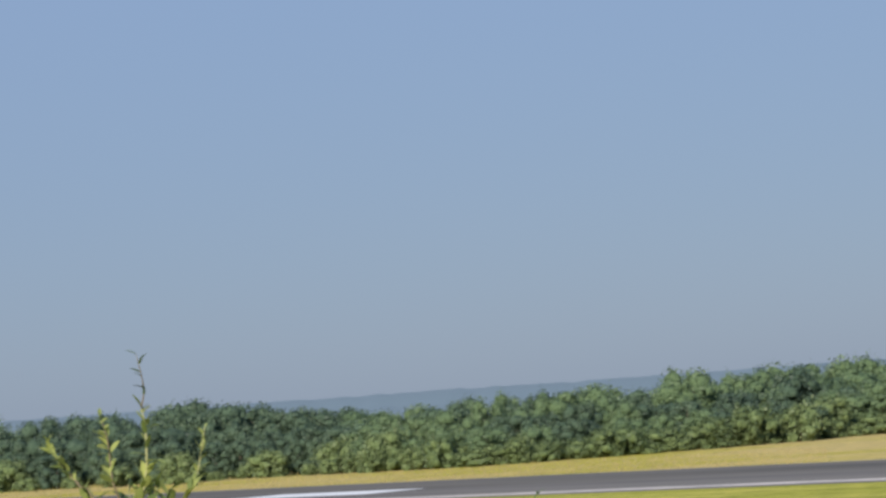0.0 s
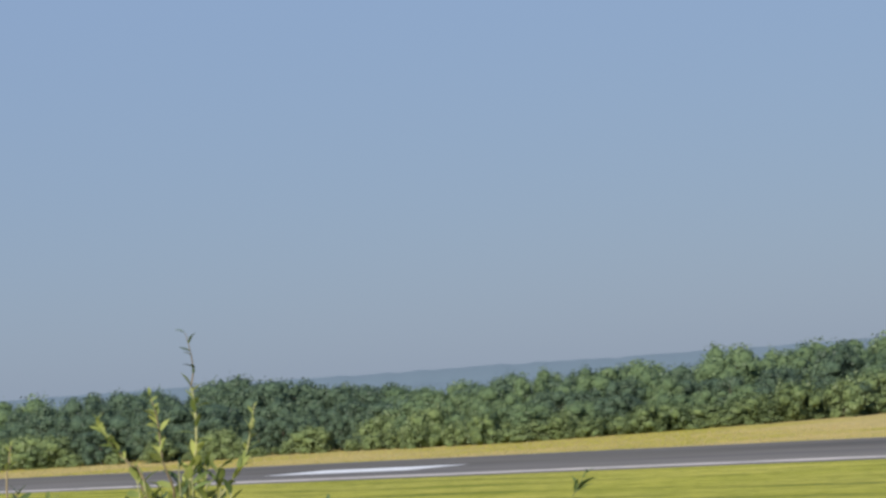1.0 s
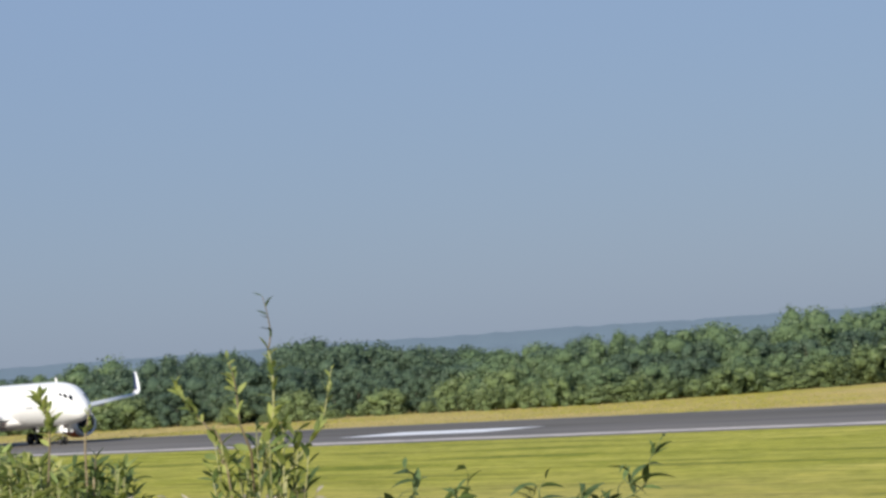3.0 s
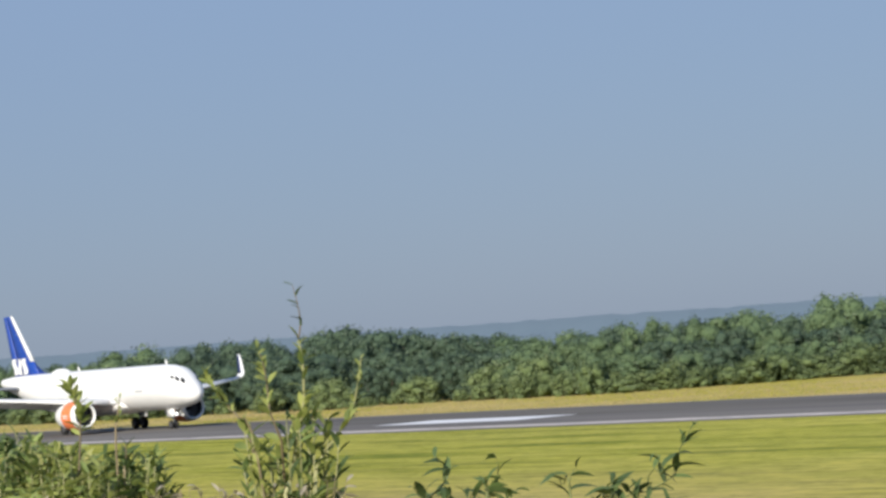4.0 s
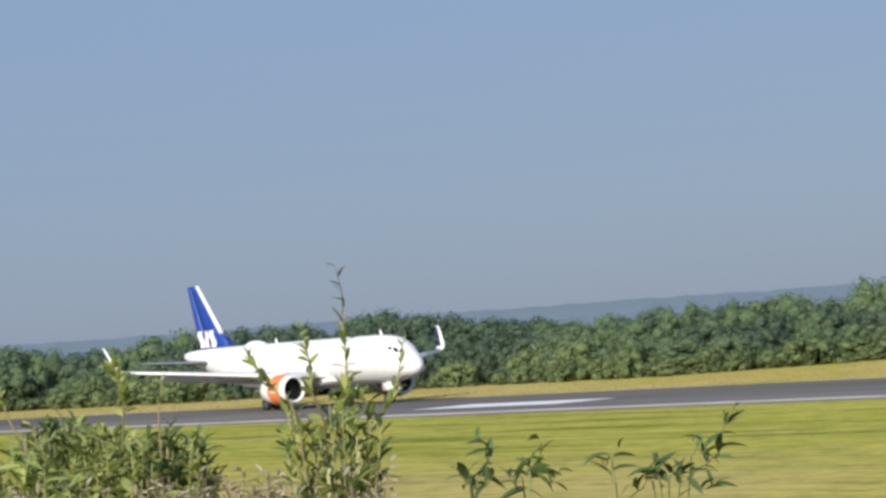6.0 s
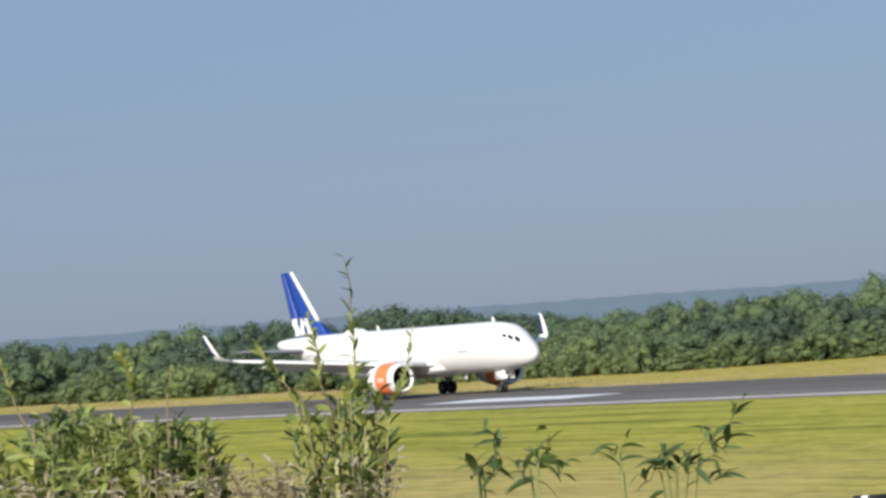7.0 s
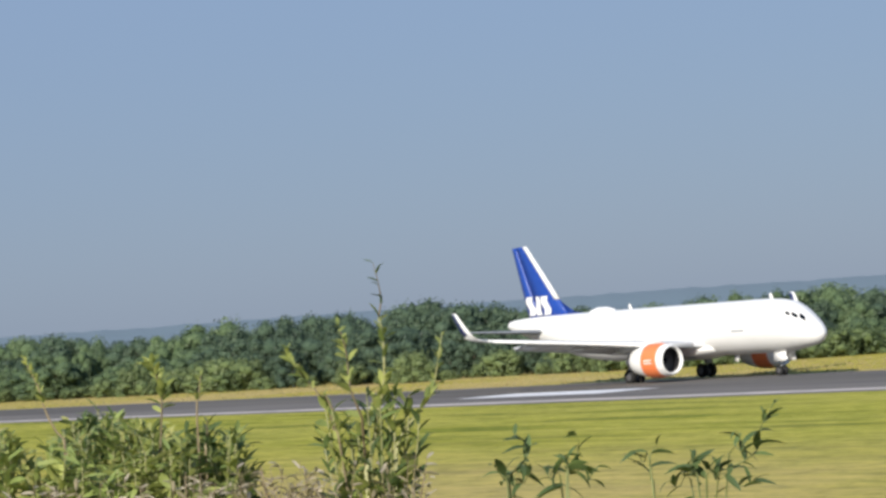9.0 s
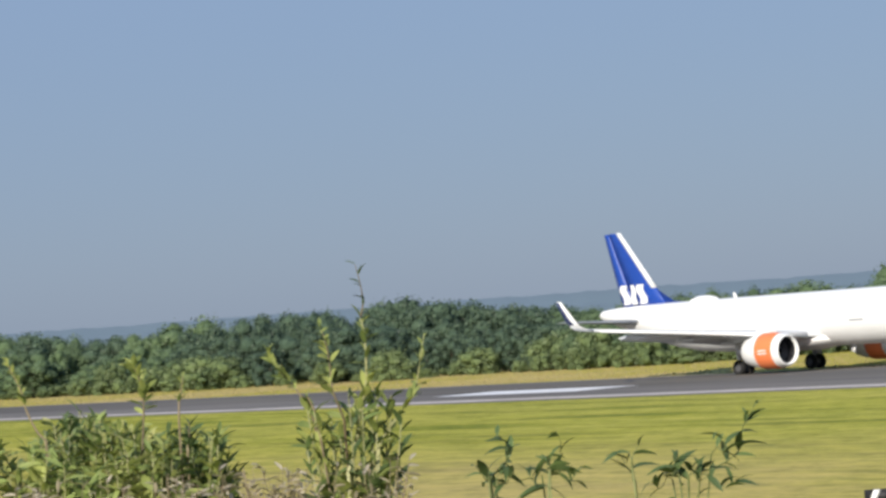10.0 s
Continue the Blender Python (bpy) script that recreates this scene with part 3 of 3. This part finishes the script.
        q = [blade.verts.new(v) for v in ((-0.98, -0.03, 0.28), (-1.04, 0.06, 0.28), (-1.03, 0.13, 0.93), (-0.88, -0.1, 0.93))]
        blade.faces.new(q)
        bme = mesh_of(blade, "fan_blade", RIM)
        for i in range(20):
            share("fan_blade", bme, eng, Matrix.Translation(c) @ Matrix.Rotation(i * math.pi / 10, 4, "X"))
        part("spinner", revolve([(-0.55, 0.01), (-0.7, 0.14), (-0.95, 0.27), (-1.0, 0.28)], c, 20), DARK, eng, "dark grey spinner")
        part("exhaust", revolve([(-3.3, 0.72), (-4.2, 0.66), (-4.9, 0.5), (-4.9, 0.42), (-5.5, 0.05)], c, 28), METAL, eng, "bare metal exhaust cone")
        for k in range(2):
            ang = -4 + k * 9
            bm = bmesh.new()
            a0, a1 = radians(180 + ang if s < 0 else -ang), radians(180 + ang + 3.5 if s < 0 else -ang - 3.5)
            vs = [bm.verts.new((c[0] + x, c[1] + 1.352 * math.cos(t), c[2] + 1.352 * math.sin(t))) for x, t in ((-1.0, a0), (-1.9, a0), (-1.9, a1), (-1.0, a1))]
            bm.faces.new(vs)
            part("lettering_bar", bm, WHITE, eng, "white lettering bar")
        part("pylon", skin([[(-11.9, s * 5.75 + 0.05, 3.1), (-11.9, s * 5.75 - 0.05, 3.1), (-11.9, s * 5.75 - 0.05, 3.15), (-11.9, s * 5.75 + 0.05, 3.15)], [(-13.2, s * 5.75 + 0.22, 2.7), (-13.2, s * 5.75 - 0.22, 2.7), (-13.2, s * 5.75 - 0.15, 3.32), (-13.2, s * 5.75 + 0.15, 3.32)], [(-16.2, s * 5.75 + 0.2, 2.5), (-16.2, s * 5.75 - 0.2, 2.5), (-16.2, s * 5.75 - 0.15, 3.1), (-16.2, s * 5.75 + 0.15, 3.1)], [(-17.6, s * 5.75 + 0.03, 2.9), (-17.6, s * 5.75 - 0.03, 2.9), (-17.6, s * 5.75 - 0.03, 3.0), (-17.6, s * 5.75 + 0.03, 3.0)]]), GREYPAINT, plane, "grey engine pylon")
        # main gear
        gx, gy = -17.71, s * 3.8
        leg = part("main_gear_leg", tube([(gx, gy, 0.55), (gx, gy, 1.3), (gx, gy - s * 0.05, 1.32), (gx, gy - s * 0.12, 2.75)], [0.1, 0.1, 0.16, 0.17], 14), STRUT, plane, "grey main gear leg")
        part("side_stay", tube([(gx, gy, 1.5), (gx + 0.1, gy - s * 1.6, 2.5)], [0.07, 0.07], 10), STRUT, leg)
        part("axle", tube([(gx, gy - 0.6, 0.575), (gx, gy + 0.6, 0.575)], [0.07, 0.07], 10), STRUT, leg)
        part("gear_door", box((gx - 0.45, gy + s * 0.22, 1.15), (gx + 0.5, gy + s * 0.27, 2.7), 0.02), WHITE, leg, "white gear leg door")
    # nose gear
    leg = part("nose_gear_leg", tube([(-5.07, 0, 0.38), (-5.02, 0, 1.0), (-4.98, 0, 1.02), (-4.85, 0, 2.2)], [0.06, 0.06, 0.1, 0.1], 12), WHITE, plane, "white nose gear leg")
    part("drag_strut", tube([(-4.95, 0, 1.2), (-3.9, 0, 2.1)], [0.05, 0.05], 10), WHITE, leg)
    lamps = part("landing_lights", box((-4.86, -0.36, 1.12), (-4.74, 0.36, 1.52), 0.05), WHITE, leg, "white taxi light housing")
    for y in (-0.18, 0.18):
        part("lens", revolve([(-0.02, 0.16), (0.03, 0.13), (0.05, 0.02)], (-4.74, y, 1.32), 16), LAMP, lamps, "lit taxi light lens")
    for s in (1, -1):
        part("nose_gear_door", skin([[(x, s * (0.42 + 0.1 * f), 1.95 - 0.85 * f) for f in (0, 0.5, 1)] + [(x, s * (0.46 + 0.1 * f), 1.95 - 0.85 * f) for f in (1, 0.5, 0)] for x in (-4.0, -4.6, -5.3)]), WHITE, plane, "white open nose gear door")
    # aerials and satcom dome on the roof
    for x in (-5.6, -22.0):
        part("aerial", skin([[(x + 0.2, -0.02, 5.86), (x + 0.2, 0.02, 5.86), (x - 0.25, 0.02, 5.86), (x - 0.25, -0.02, 5.86)], [(x - 0.05, -0.015, 6.3), (x - 0.05, 0.015, 6.3), (x - 0.25, 0.01, 6.3), (x - 0.25, -0.01, 6.3)]]), WHITE, plane, "white blade aerial")
    part("aerial", skin([[(-9.8, -0.02, 1.2), (-9.8, 0.02, 1.2), (-10.2, 0.02, 1.25), (-10.2, -0.02, 1.25)], [(-9.6, -0.02, 1.78), (-9.6, 0.02, 1.78), (-10.1, 0.02, 1.8), (-10.1, -0.02, 1.8)]]), WHITE, plane)
    part("satcom_dome", skin([[(x, w * math.cos(2 * math.pi * i / 24), 5.78 + h * math.sin(2 * math.pi * i / 24)) for i in range(24)] for x, w, h in ((-23.8, 0.1, 0.1), (-24.3, 0.45, 0.3), (-25.0, 0.62, 0.45), (-26.0, 0.6, 0.45), (-26.8, 0.4, 0.25), (-27.3, 0.08, 0.05))]), WHITE, plane, "white satellite aerial dome")
    # wheels
    wheels = []
    for x, y, r, w in [(-17.71, sy * 3.8 + o, 0.575, 0.4) for sy in (1, -1) for o in (-0.46, 0.46)] + [(-5.07, o, 0.39, 0.22) for o in (-0.25, 0.25)]:
        m = 20
        prof = [(-0.5, 0.55), (-0.5, 0.85), (-0.4, 0.97), (-0.15, 1.0), (0.15, 1.0), (0.4, 0.97), (0.5, 0.85), (0.5, 0.55)]
        tyre = part("wheel", skin([[(r * q * math.cos(2 * math.pi * i / m), w * p, r * q * math.sin(2 * math.pi * i / m)) for i in range(m)] for p, q in prof], caps=False), TYRE, plane, "black rubber tyre on a grey rim")
        part("rim", skin([[(r * q * math.cos(2 * math.pi * i / m), w * p, r * q * math.sin(2 * math.pi * i / m)) for i in range(m)] for p, q in ((-0.42, 0.1), (-0.36, 0.4), (-0.44, 0.56), (0.44, 0.56), (0.36, 0.4), (0.42, 0.1))]), RIM, tyre, "dark grey rim")
        wheels.append((tyre, Vector((x, y, r)), r))
    return plane, wheels


PLANE, WHEELS = build_aircraft()


# ---------------------------------------------------------------- hedge of young willows on the bank
HEDGE_AZ = radians(-54.57)
SIDE = Vector((math.cos(HEDGE_AZ), -math.sin(HEDGE_AZ), 0))
AWAY = Vector((math.sin(HEDGE_AZ), math.cos(HEDGE_AZ), 0))


def hedge(u, z, deep=0.0):
    """A place on the bank: u metres along the hedge, z up, deep metres behind its line 11 m off."""
    d = 11.0 + deep
    p = (SIDE * u + AWAY * 11.0) * (d / 11.0)
    return Vector((p.x, p.y, z))


def leaf_meshes(name, length, width, mat, count, rng, fold=0.25, droop=(0.05, 0.35)):
    """Lance-shaped leaves with a folded midrib and a drooping tip."""
    out = []
    for _ in range(count):
        bm = bmesh.new()
        bend, twist = rng.uniform(*droop), rng.uniform(-0.3, 0.3)
        rows = []
        for i in range(6):
            f = i / 5
            w = width * 0.5 * math.sin(math.pi * min(1, 0.06 + 0.94 * f)) ** 0.8 + 0.0008
            zz = -bend * f * f * length
            rows.append([bm.verts.new((f * length, -w, zz + w * fold + twist * w * f)), bm.verts.new((f * length, 0, zz)), bm.verts.new((f * length, w, zz + w * fold - twist * w * f))])
        for r0, r1 in zip(rows, rows[1:]):
            for j in range(2):
                bm.faces.new((r0[j], r0[j + 1], r1[j + 1], r1[j]))
        out.append(mesh_of(bm, name, mat, True))
    return out


rng_leaf = random.Random(5)
LEAVES = leaf_meshes("leaf", 0.085, 0.029, WILLOW, 4, rng_leaf)
LEAVES_DEEP = leaf_meshes("leaf", 0.092, 0.0215, WILLOW_DEEP, 4, rng_leaf)
LEAVES_DARK = leaf_meshes("leaf", 0.088, 0.027, WILLOW_DARK, 5, rng_leaf)
LEAVES_DRY = leaf_meshes("leaf", 0.075, 0.018, DRYLEAF, 3, rng_leaf, 0.6)
LEAVES_CURVED = leaf_meshes("leaf", 0.092, 0.026, WILLOW_DARK, 5, rng_leaf, 0.3, (0.2, 0.9))
BUDS_DARK = leaf_meshes("leaf", 0.055, 0.014, WILLOW_DARK, 3, rng_leaf, 0.5)
BUDS = leaf_meshes("leaf", 0.05, 0.016, WILLOW, 3, rng_leaf, 0.5)


def along(points, f):
    """A point and the way at the share f of a line of points, rounded."""
    n = len(points) - 1
    i = min(int(f * n), n - 1)
    g = f * n - i
    p0, p1, p2, p3 = points[max(i - 1, 0)], points[i], points[i + 1], points[min(i + 2, n)]
    p = 0.5 * ((2 * p1) + (p2 - p0) * g + (2 * p0 - 5 * p1 + 4 * p2 - p3) * g * g + (3 * p1 - p0 - 3 * p2 + p3) * g ** 3)
    return p, (p2 - p1).normalized()


SHOWN, MASS = {}, {}


def set_leaf(owner, me, p, way, rng, spread, size):
    """Hang one leaf at p: it leaves the stem at about spread degrees. Past 300 on one shrub they are gathered into a mass."""
    a = rng.uniform(0, 2 * math.pi)
    s = way.orthogonal().normalized()
    s.rotate(Matrix.Rotation(a, 3, way))
    d = (way * math.cos(radians(spread)) + s * math.sin(radians(spread))).normalized()
    up = (Vector((0, 0, 1)) - d * d.z)
    up = up.normalized() if up.length > 0.1 else d.orthogonal().normalized()
    up.rotate(Matrix.Rotation(rng.uniform(-0.9, 0.9), 3, d))
    y = up.cross(d).normalized()
    m = Matrix(((d.x, y.x, up.x, p.x), (d.y, y.y, up.y, p.y), (d.z, y.z, up.z, p.z), (0, 0, 0, 1))) @ Matrix.Diagonal((size, size, size, 1))
    SHOWN[owner] = SHOWN.get(owner, 0) + 1
    if SHOWN[owner] <= 300:
        share("leaf", me, owner, m)
    else:
        MASS.setdefault(owner, []).append((me, m))


def gather_masses():
    for owner, items in MASS.items():
        verts, faces, slots, mats = [], [], [], []
        for me, m in items:
            if me.materials[0] not in mats:
                mats.append(me.materials[0])
            base = len(verts)
            verts += [tuple(m @ v.co) for v in me.vertices]
            faces += [tuple(base + i for i in f.vertices) for f in me.polygons]
            slots += [mats.index(me.materials[0])] * len(me.polygons)
        me = bpy.data.meshes.new("foliage")
        me.from_pydata(verts, [], faces)
        for m in mats:
            me.materials.append(m)
        me.polygons.foreach_set("material_index", slots)
        me.polygons.foreach_set("use_smooth", [True] * len(slots))
        ob = new("foliage", me)
        ob.parent = owner
        tagged(ob, kind="stuff")


def sprig(owner, pts, rng, thick, leaves, meshes, spread=(25, 70), start=0.1, size=(0.6, 1.15), mat=None, tip_small=0.6):
    """One stem with leaves of its own."""
    line = [along(pts, i / 10)[0] for i in range(11)]
    part("stem", tube([p - owner.location for p in line], [thick * (1 - 0.75 * i / 10) for i in range(11)], 6), mat or STEM, owner)
    for k in range(leaves):
        f = start + (1 - start) * (k + rng.random()) / leaves
        p, w = along(pts, min(f, 0.999))
        grow = 1 - (1 - tip_small) * max(0, f - 0.6) / 0.4
        set_leaf(owner, rng.choice(meshes), p - owner.location, w, rng, rng.uniform(*spread), rng.uniform(*size) * grow)


def ground_spot(u, deep=0.0):
    p = hedge(u, 0, deep)
    p.z = height(p.x, p.y) - 0.02
    return p


def willow(label, u, deep, name="willow_shrub"):
    w = thing(name, label, "shrub", "young willows on the bank")
    w.location = ground_spot(u, deep)
    bpy.context.view_layer.update()
    return w


def build_tall_willow():
    rng = random.Random(21)
    w = willow("tall young willow shrub with thin upright shoots and narrow leaves", -0.30, 0.0)
    base = w.location.copy()

    def P(*uz):
        out = [base + Vector((0, 0, 0.05))]
        return out + [hedge(u, z, rng.uniform(-0.05, 0.05)) for u, z in uz]

    lead = P((-0.317, 4.35), (-0.284, 4.514), (-0.252, 4.678), (-0.226, 4.759), (-0.218, 4.924), (-0.229, 5.008), (-0.216, 5.07), (-0.224, 5.143), (-0.236, 5.205))
    sprig(w, lead[:7], rng, 0.010, 26, LEAVES, (20, 65), 0.42, (0.7, 1.15), None, 0.8)
    sprig(w, lead[6:], rng, 0.0035, 8, BUDS_DARK, (20, 65), 0.15, (0.65, 1.0), BROWNSTEM, 0.9)
    sprig(w, P((-0.315, 4.516), (-0.317, 4.641), (-0.351, 4.747), (-0.354, 4.851), (-0.365, 4.935), (-0.381, 4.985)), rng, 0.006, 26, LEAVES, (15, 60), 0.45, (0.5, 0.95), BROWNSTEM, 0.55)
    sprig(w, P((-0.408, 4.523), (-0.466, 4.734), (-0.523, 4.811), (-0.561, 4.866), (-0.576, 4.912)), rng, 0.0055, 18, LEAVES, (12, 45), 0.5, (0.5, 0.85), BROWNSTEM, 0.6)
    sprig(w, P((-0.40, 4.55), (-0.466, 4.734), (-0.505, 4.779), (-0.534, 4.855)), rng, 0.005, 12, BUDS, (15, 50), 0.55, (0.7, 1.2), BROWNSTEM, 0.8)
    sprig(w, P((-0.208, 4.426), (-0.155, 4.588), (-0.075, 4.686), (-0.044, 4.746), (-0.024, 4.827), (-0.003, 4.925)), rng, 0.006, 24, LEAVES, (10, 40), 0.4, (0.55, 1.05), None, 0.35)
    for i in range(17):
        f = (i + rng.random()) / 17
        u = -0.475 + 0.37 * f
        top = rng.uniform(4.54, 4.76) - 0.9 * (u + 0.28) ** 2
        sprig(w, P((-0.29 + (u + 0.29) * 0.45, 4.15), (-0.29 + (u + 0.29) * 0.8, (4.15 + top) / 2), (u, top)), rng, 0.007, 24, LEAVES_DARK if i % 4 == 0 else LEAVES_DEEP if i % 4 == 2 else LEAVES, (15, 60), 0.3, (0.7, 1.2), None, 0.75)


def build_left_bush():
    rng = random.Random(33)
    for u0, wide, top, deep, shoots, kinds, label in (
        (-1.28, 0.17, 4.74, 0.35, 80, (LEAVES_DEEP, LEAVES_DEEP, LEAVES_DARK, LEAVES), "dense dark green willow bush on the bank"),
        (-1.12, 0.17, 4.69, 0.2, 54, (LEAVES_DEEP, LEAVES, LEAVES), "dark leafy willow bush on the bank"),
        (-0.88, 0.17, 4.665, 0.0, 46, (LEAVES, LEAVES, LEAVES_DEEP), "low willow bush with broad curling leaves"),
        (-1.06, 0.18, 4.62, -0.1, 44, (LEAVES, LEAVES, LEAVES_DEEP), "low willow bush with broad curling leaves"),
        (-1.36, 0.18, 4.61, -0.15, 42, (LEAVES, LEAVES_DEEP), "low leafy willow bush with pale tips"),
        (-1.64, 0.17, 4.69, -0.2, 46, (LEAVES, LEAVES, LEAVES_DEEP), "pale green willow bush at the bank's edge"),
        (-2.1, 0.3, 4.66, 0.0, 26, (LEAVES, LEAVES_DEEP), "pale green willow bush at the bank's edge")):
        w = willow(label, u0, deep)
        base = w.location.copy()
        for i in range(shoots):
            u = u0 + rng.uniform(-wide, wide)
            z = top - 0.12 * ((u - u0) / wide) ** 2 - abs(rng.gauss(0, 0.09))
            dd = deep + rng.uniform(-0.18, 0.18)
            pts = [base + Vector((0, 0, 0.05)), hedge(u0 + (u - u0) * 0.6, 4.05, dd * 0.5 + deep * 0.5), hedge(u, (4.05 + z) / 2, dd), hedge(u + rng.uniform(-0.04, 0.04), z, dd)]
            sprig(w, pts, rng, 0.006, 22, rng.choice(kinds), (25, 80), 0.36, (0.85, 1.5))
    for pts, n, mat, label in (
        ([(-1.404, 4.531), (-1.446, 4.679), (-1.476, 4.764), (-1.488, 4.827), (-1.515, 4.892), (-1.538, 4.945)], 26, BUDS, "single brown willow shoot with withered leaves"),
        ([(-1.066, 4.466), (-1.058, 4.59), (-1.047, 4.713), (-1.044, 4.796), (-1.06, 4.859), (-1.072, 4.895)], 34, LEAVES, "single willow shoot with curled leaves"),
        ([(-0.921, 4.559), (-0.907, 4.766), (-0.893, 4.84)], 8, BUDS, "thin bare willow shoot with few leaves"),
        ([(-0.897, 4.454), (-0.888, 4.578), (-0.883, 4.675)], 12, LEAVES_DARK, "short willow shoot with a dark curled tip"),
        ([(-1.66, 4.5), (-1.668, 4.66), (-1.69, 4.74)], 12, LEAVES_DRY, "short brown willow shoot with withered tips")):
        w = willow(label, pts[0][0], -0.15)
        sprig(w, [w.location.copy()] + [hedge(u, z, -0.15) for u, z in pts], rng, 0.0055, n, mat, (15, 60), 0.5, (0.55, 0.95), BROWNSTEM, 0.75)


def build_right_sprouts():
    rng = random.Random(44)
    for shoots, label in (
        ([([(0.209, 4.309), (0.198, 4.376), (0.253, 4.424), (0.277, 4.474), (0.266, 4.521), (0.237, 4.543)], 13), ([(0.20, 4.30), (0.19, 4.37), (0.155, 4.43)], 8), ([(0.22, 4.30), (0.26, 4.36), (0.285, 4.40)], 8)], "small willow sprout with drooping dark leaves"),
        ([([(0.416, 4.295), (0.428, 4.381), (0.417, 4.454)], 13), ([(0.42, 4.30), (0.432, 4.38), (0.471, 4.481), (0.455, 4.545)], 9), ([(0.406, 4.295), (0.493, 4.355), (0.534, 4.404)], 10), ([(0.40, 4.29), (0.36, 4.36), (0.335, 4.41)], 9)], "small bushy willow sprout with dark green leaves"),
        ([([(0.735, 4.25), (0.724, 4.339), (0.726, 4.422), (0.757, 4.471)], 6), ([(0.73, 4.33), (0.70, 4.40), (0.68, 4.45)], 4)], "thin pale willow sprout"),
        ([([(0.911, 4.26), (1.033, 4.359), (1.116, 4.415), (1.136, 4.496), (1.16, 4.536), (1.195, 4.592)], 17), ([(0.901, 4.26), (0.87, 4.349), (0.887, 4.414)], 15), ([(0.922, 4.259), (0.968, 4.322), (0.982, 4.373)], 14), ([(1.0, 4.32), (1.07, 4.42), (1.05, 4.5)], 8), ([(0.88, 4.25), (0.82, 4.30), (0.79, 4.335)], 9), ([(0.95, 4.24), (1.06, 4.29), (1.10, 4.31)], 9)], "leaning willow shoot with long curved dark leaves")):
        u = shoots[0][0][0][0]
        w = willow(label, u, 0.0)
        for pts, n in shoots:
            sprig(w, [w.location.copy()] + [hedge(a, z, rng.uniform(-0.05, 0.05)) for a, z in pts], rng, 0.0045, round(n * 0.85), LEAVES_CURVED, (20, 80), 0.34, (0.65, 1.2), SPROUT)


def build_dry_weeds():
    rng = random.Random(55)
    for u0 in (-0.60, -0.70, -0.52, -1.35, -1.15, -0.44, -1.55, -0.62, -0.2, -0.98):
        w = thing("dry_weed", "withered grey-brown weed with curled leaves", "weed", "dry weeds on the bank")
        w.location = ground_spot(u0, -0.5)
        bpy.context.view_layer.update()
        base = w.location.copy()
        for i in range(13):
            u = u0 + rng.uniform(-0.12, 0.12)
            z = 4.46 + rng.uniform(-0.1, 0.06)
            sprig(w, [base, hedge(u0, 3.95, -0.5), hedge(u, z, -0.5)], rng, 0.004, 12, LEAVES_DRY, (30, 100), 0.5, (0.6, 1.2), BROWNSTEM)


build_tall_willow()
build_left_bush()
build_right_sprouts()
build_dry_weeds()
gather_masses()


# ---------------------------------------------------------------- small things on the field
def build_grass_tufts():
    """Longer tufts that stand out of the mown grass."""
    rng = random.Random(66)
    for name, y0, y1, count, tall, mat, label in [("dry_grass", 158.0, 200, 7000, 0.10, STRAW_TUFT, "dry straw-coloured grass along the runway")]:
        verts, faces = [], []
        for _ in range(count):
            y = rng.uniform(y0, y1)
            x = y * math.tan(radians(rng.uniform(-64, -43)))
            z, a = height(x, y), rng.uniform(0, 3.14)
            k = tall * rng.uniform(0.4, 1.2)
            for i in range(3):
                t = a + i * 1.05
                c, s = math.cos(t) * k * 0.9, math.sin(t) * k * 0.9
                b = len(verts)
                verts += [(x - c, y - s, z - 0.02), (x + c, y + s, z - 0.02), (x + c * 0.5, y + s * 0.7, z + k * 0.8), (x - c * 0.2, y - s * 0.4, z + k)]
                faces.append((b, b + 1, b + 2, b + 3))
        me = bpy.data.meshes.new(name)
        me.from_pydata(verts, [], faces)
        me.materials.append(mat)
        tagged(new(name, me), label, "grass", kind="stuff")


def build_marker():
    """A low black and white marker board on the field."""
    m = thing("marker_board", "low black and white marker board in the grass", "marker", m=pose(-52.5, 50.4, height(-52.5, 50.4), 0, 0, 46))
    part("board", box((-0.45, -0.04, 0.08), (0.45, 0.04, 0.42), 0.02), DARK, m, "black board")
    part("stripe", skin([[(-0.36, y, 0.1), (-0.20, y, 0.1), (-0.06, y, 0.41), (-0.22, y, 0.41)] for y in (-0.052, 0.052)]), WHITE, m, "white slanting stripe")
    for x in (-0.35, 0.35):
        part("foot", box((x - 0.04, -0.12, -0.05), (x + 0.04, 0.12, 0.1), 0.015), STRUT, m)


build_grass_tufts()
build_marker()


# ---------------------------------------------------------------- what moves
def motions():
    """The airliner rolls along the runway and its wheels turn."""
    rows = []
    for k in range(21):
        t = k * 0.5
        u = t - 7.0
        x = -193.45 + 13.985 * u + 0.1753 * u * u - 0.01296 * u ** 3
        y = 149.5 + 1.05 * u
        k = 1.0 + 0.005 * (max(t, 2.0) - 8.0)
        rows.append((t, pose(x * k - 0.25 * (max(t, 4.0) - 8.2), y * k, height(0, y * k) + 0.015, 0, 0, 0.75 + 0.6 * u)))
    walk(PLANE, rows)
    for wheel, hub, r in WHEELS:
        rows = []
        for k in range(301):
            t = k / 30
            u = t - 7.0
            x = 13.985 * u + 0.1753 * u * u - 0.01296 * u ** 3
            rows.append((t, Matrix.Translation(hub) @ Matrix.Rotation((x / r) % (2 * math.pi), 4, "Y")))
        walk(wheel, rows)


motions()
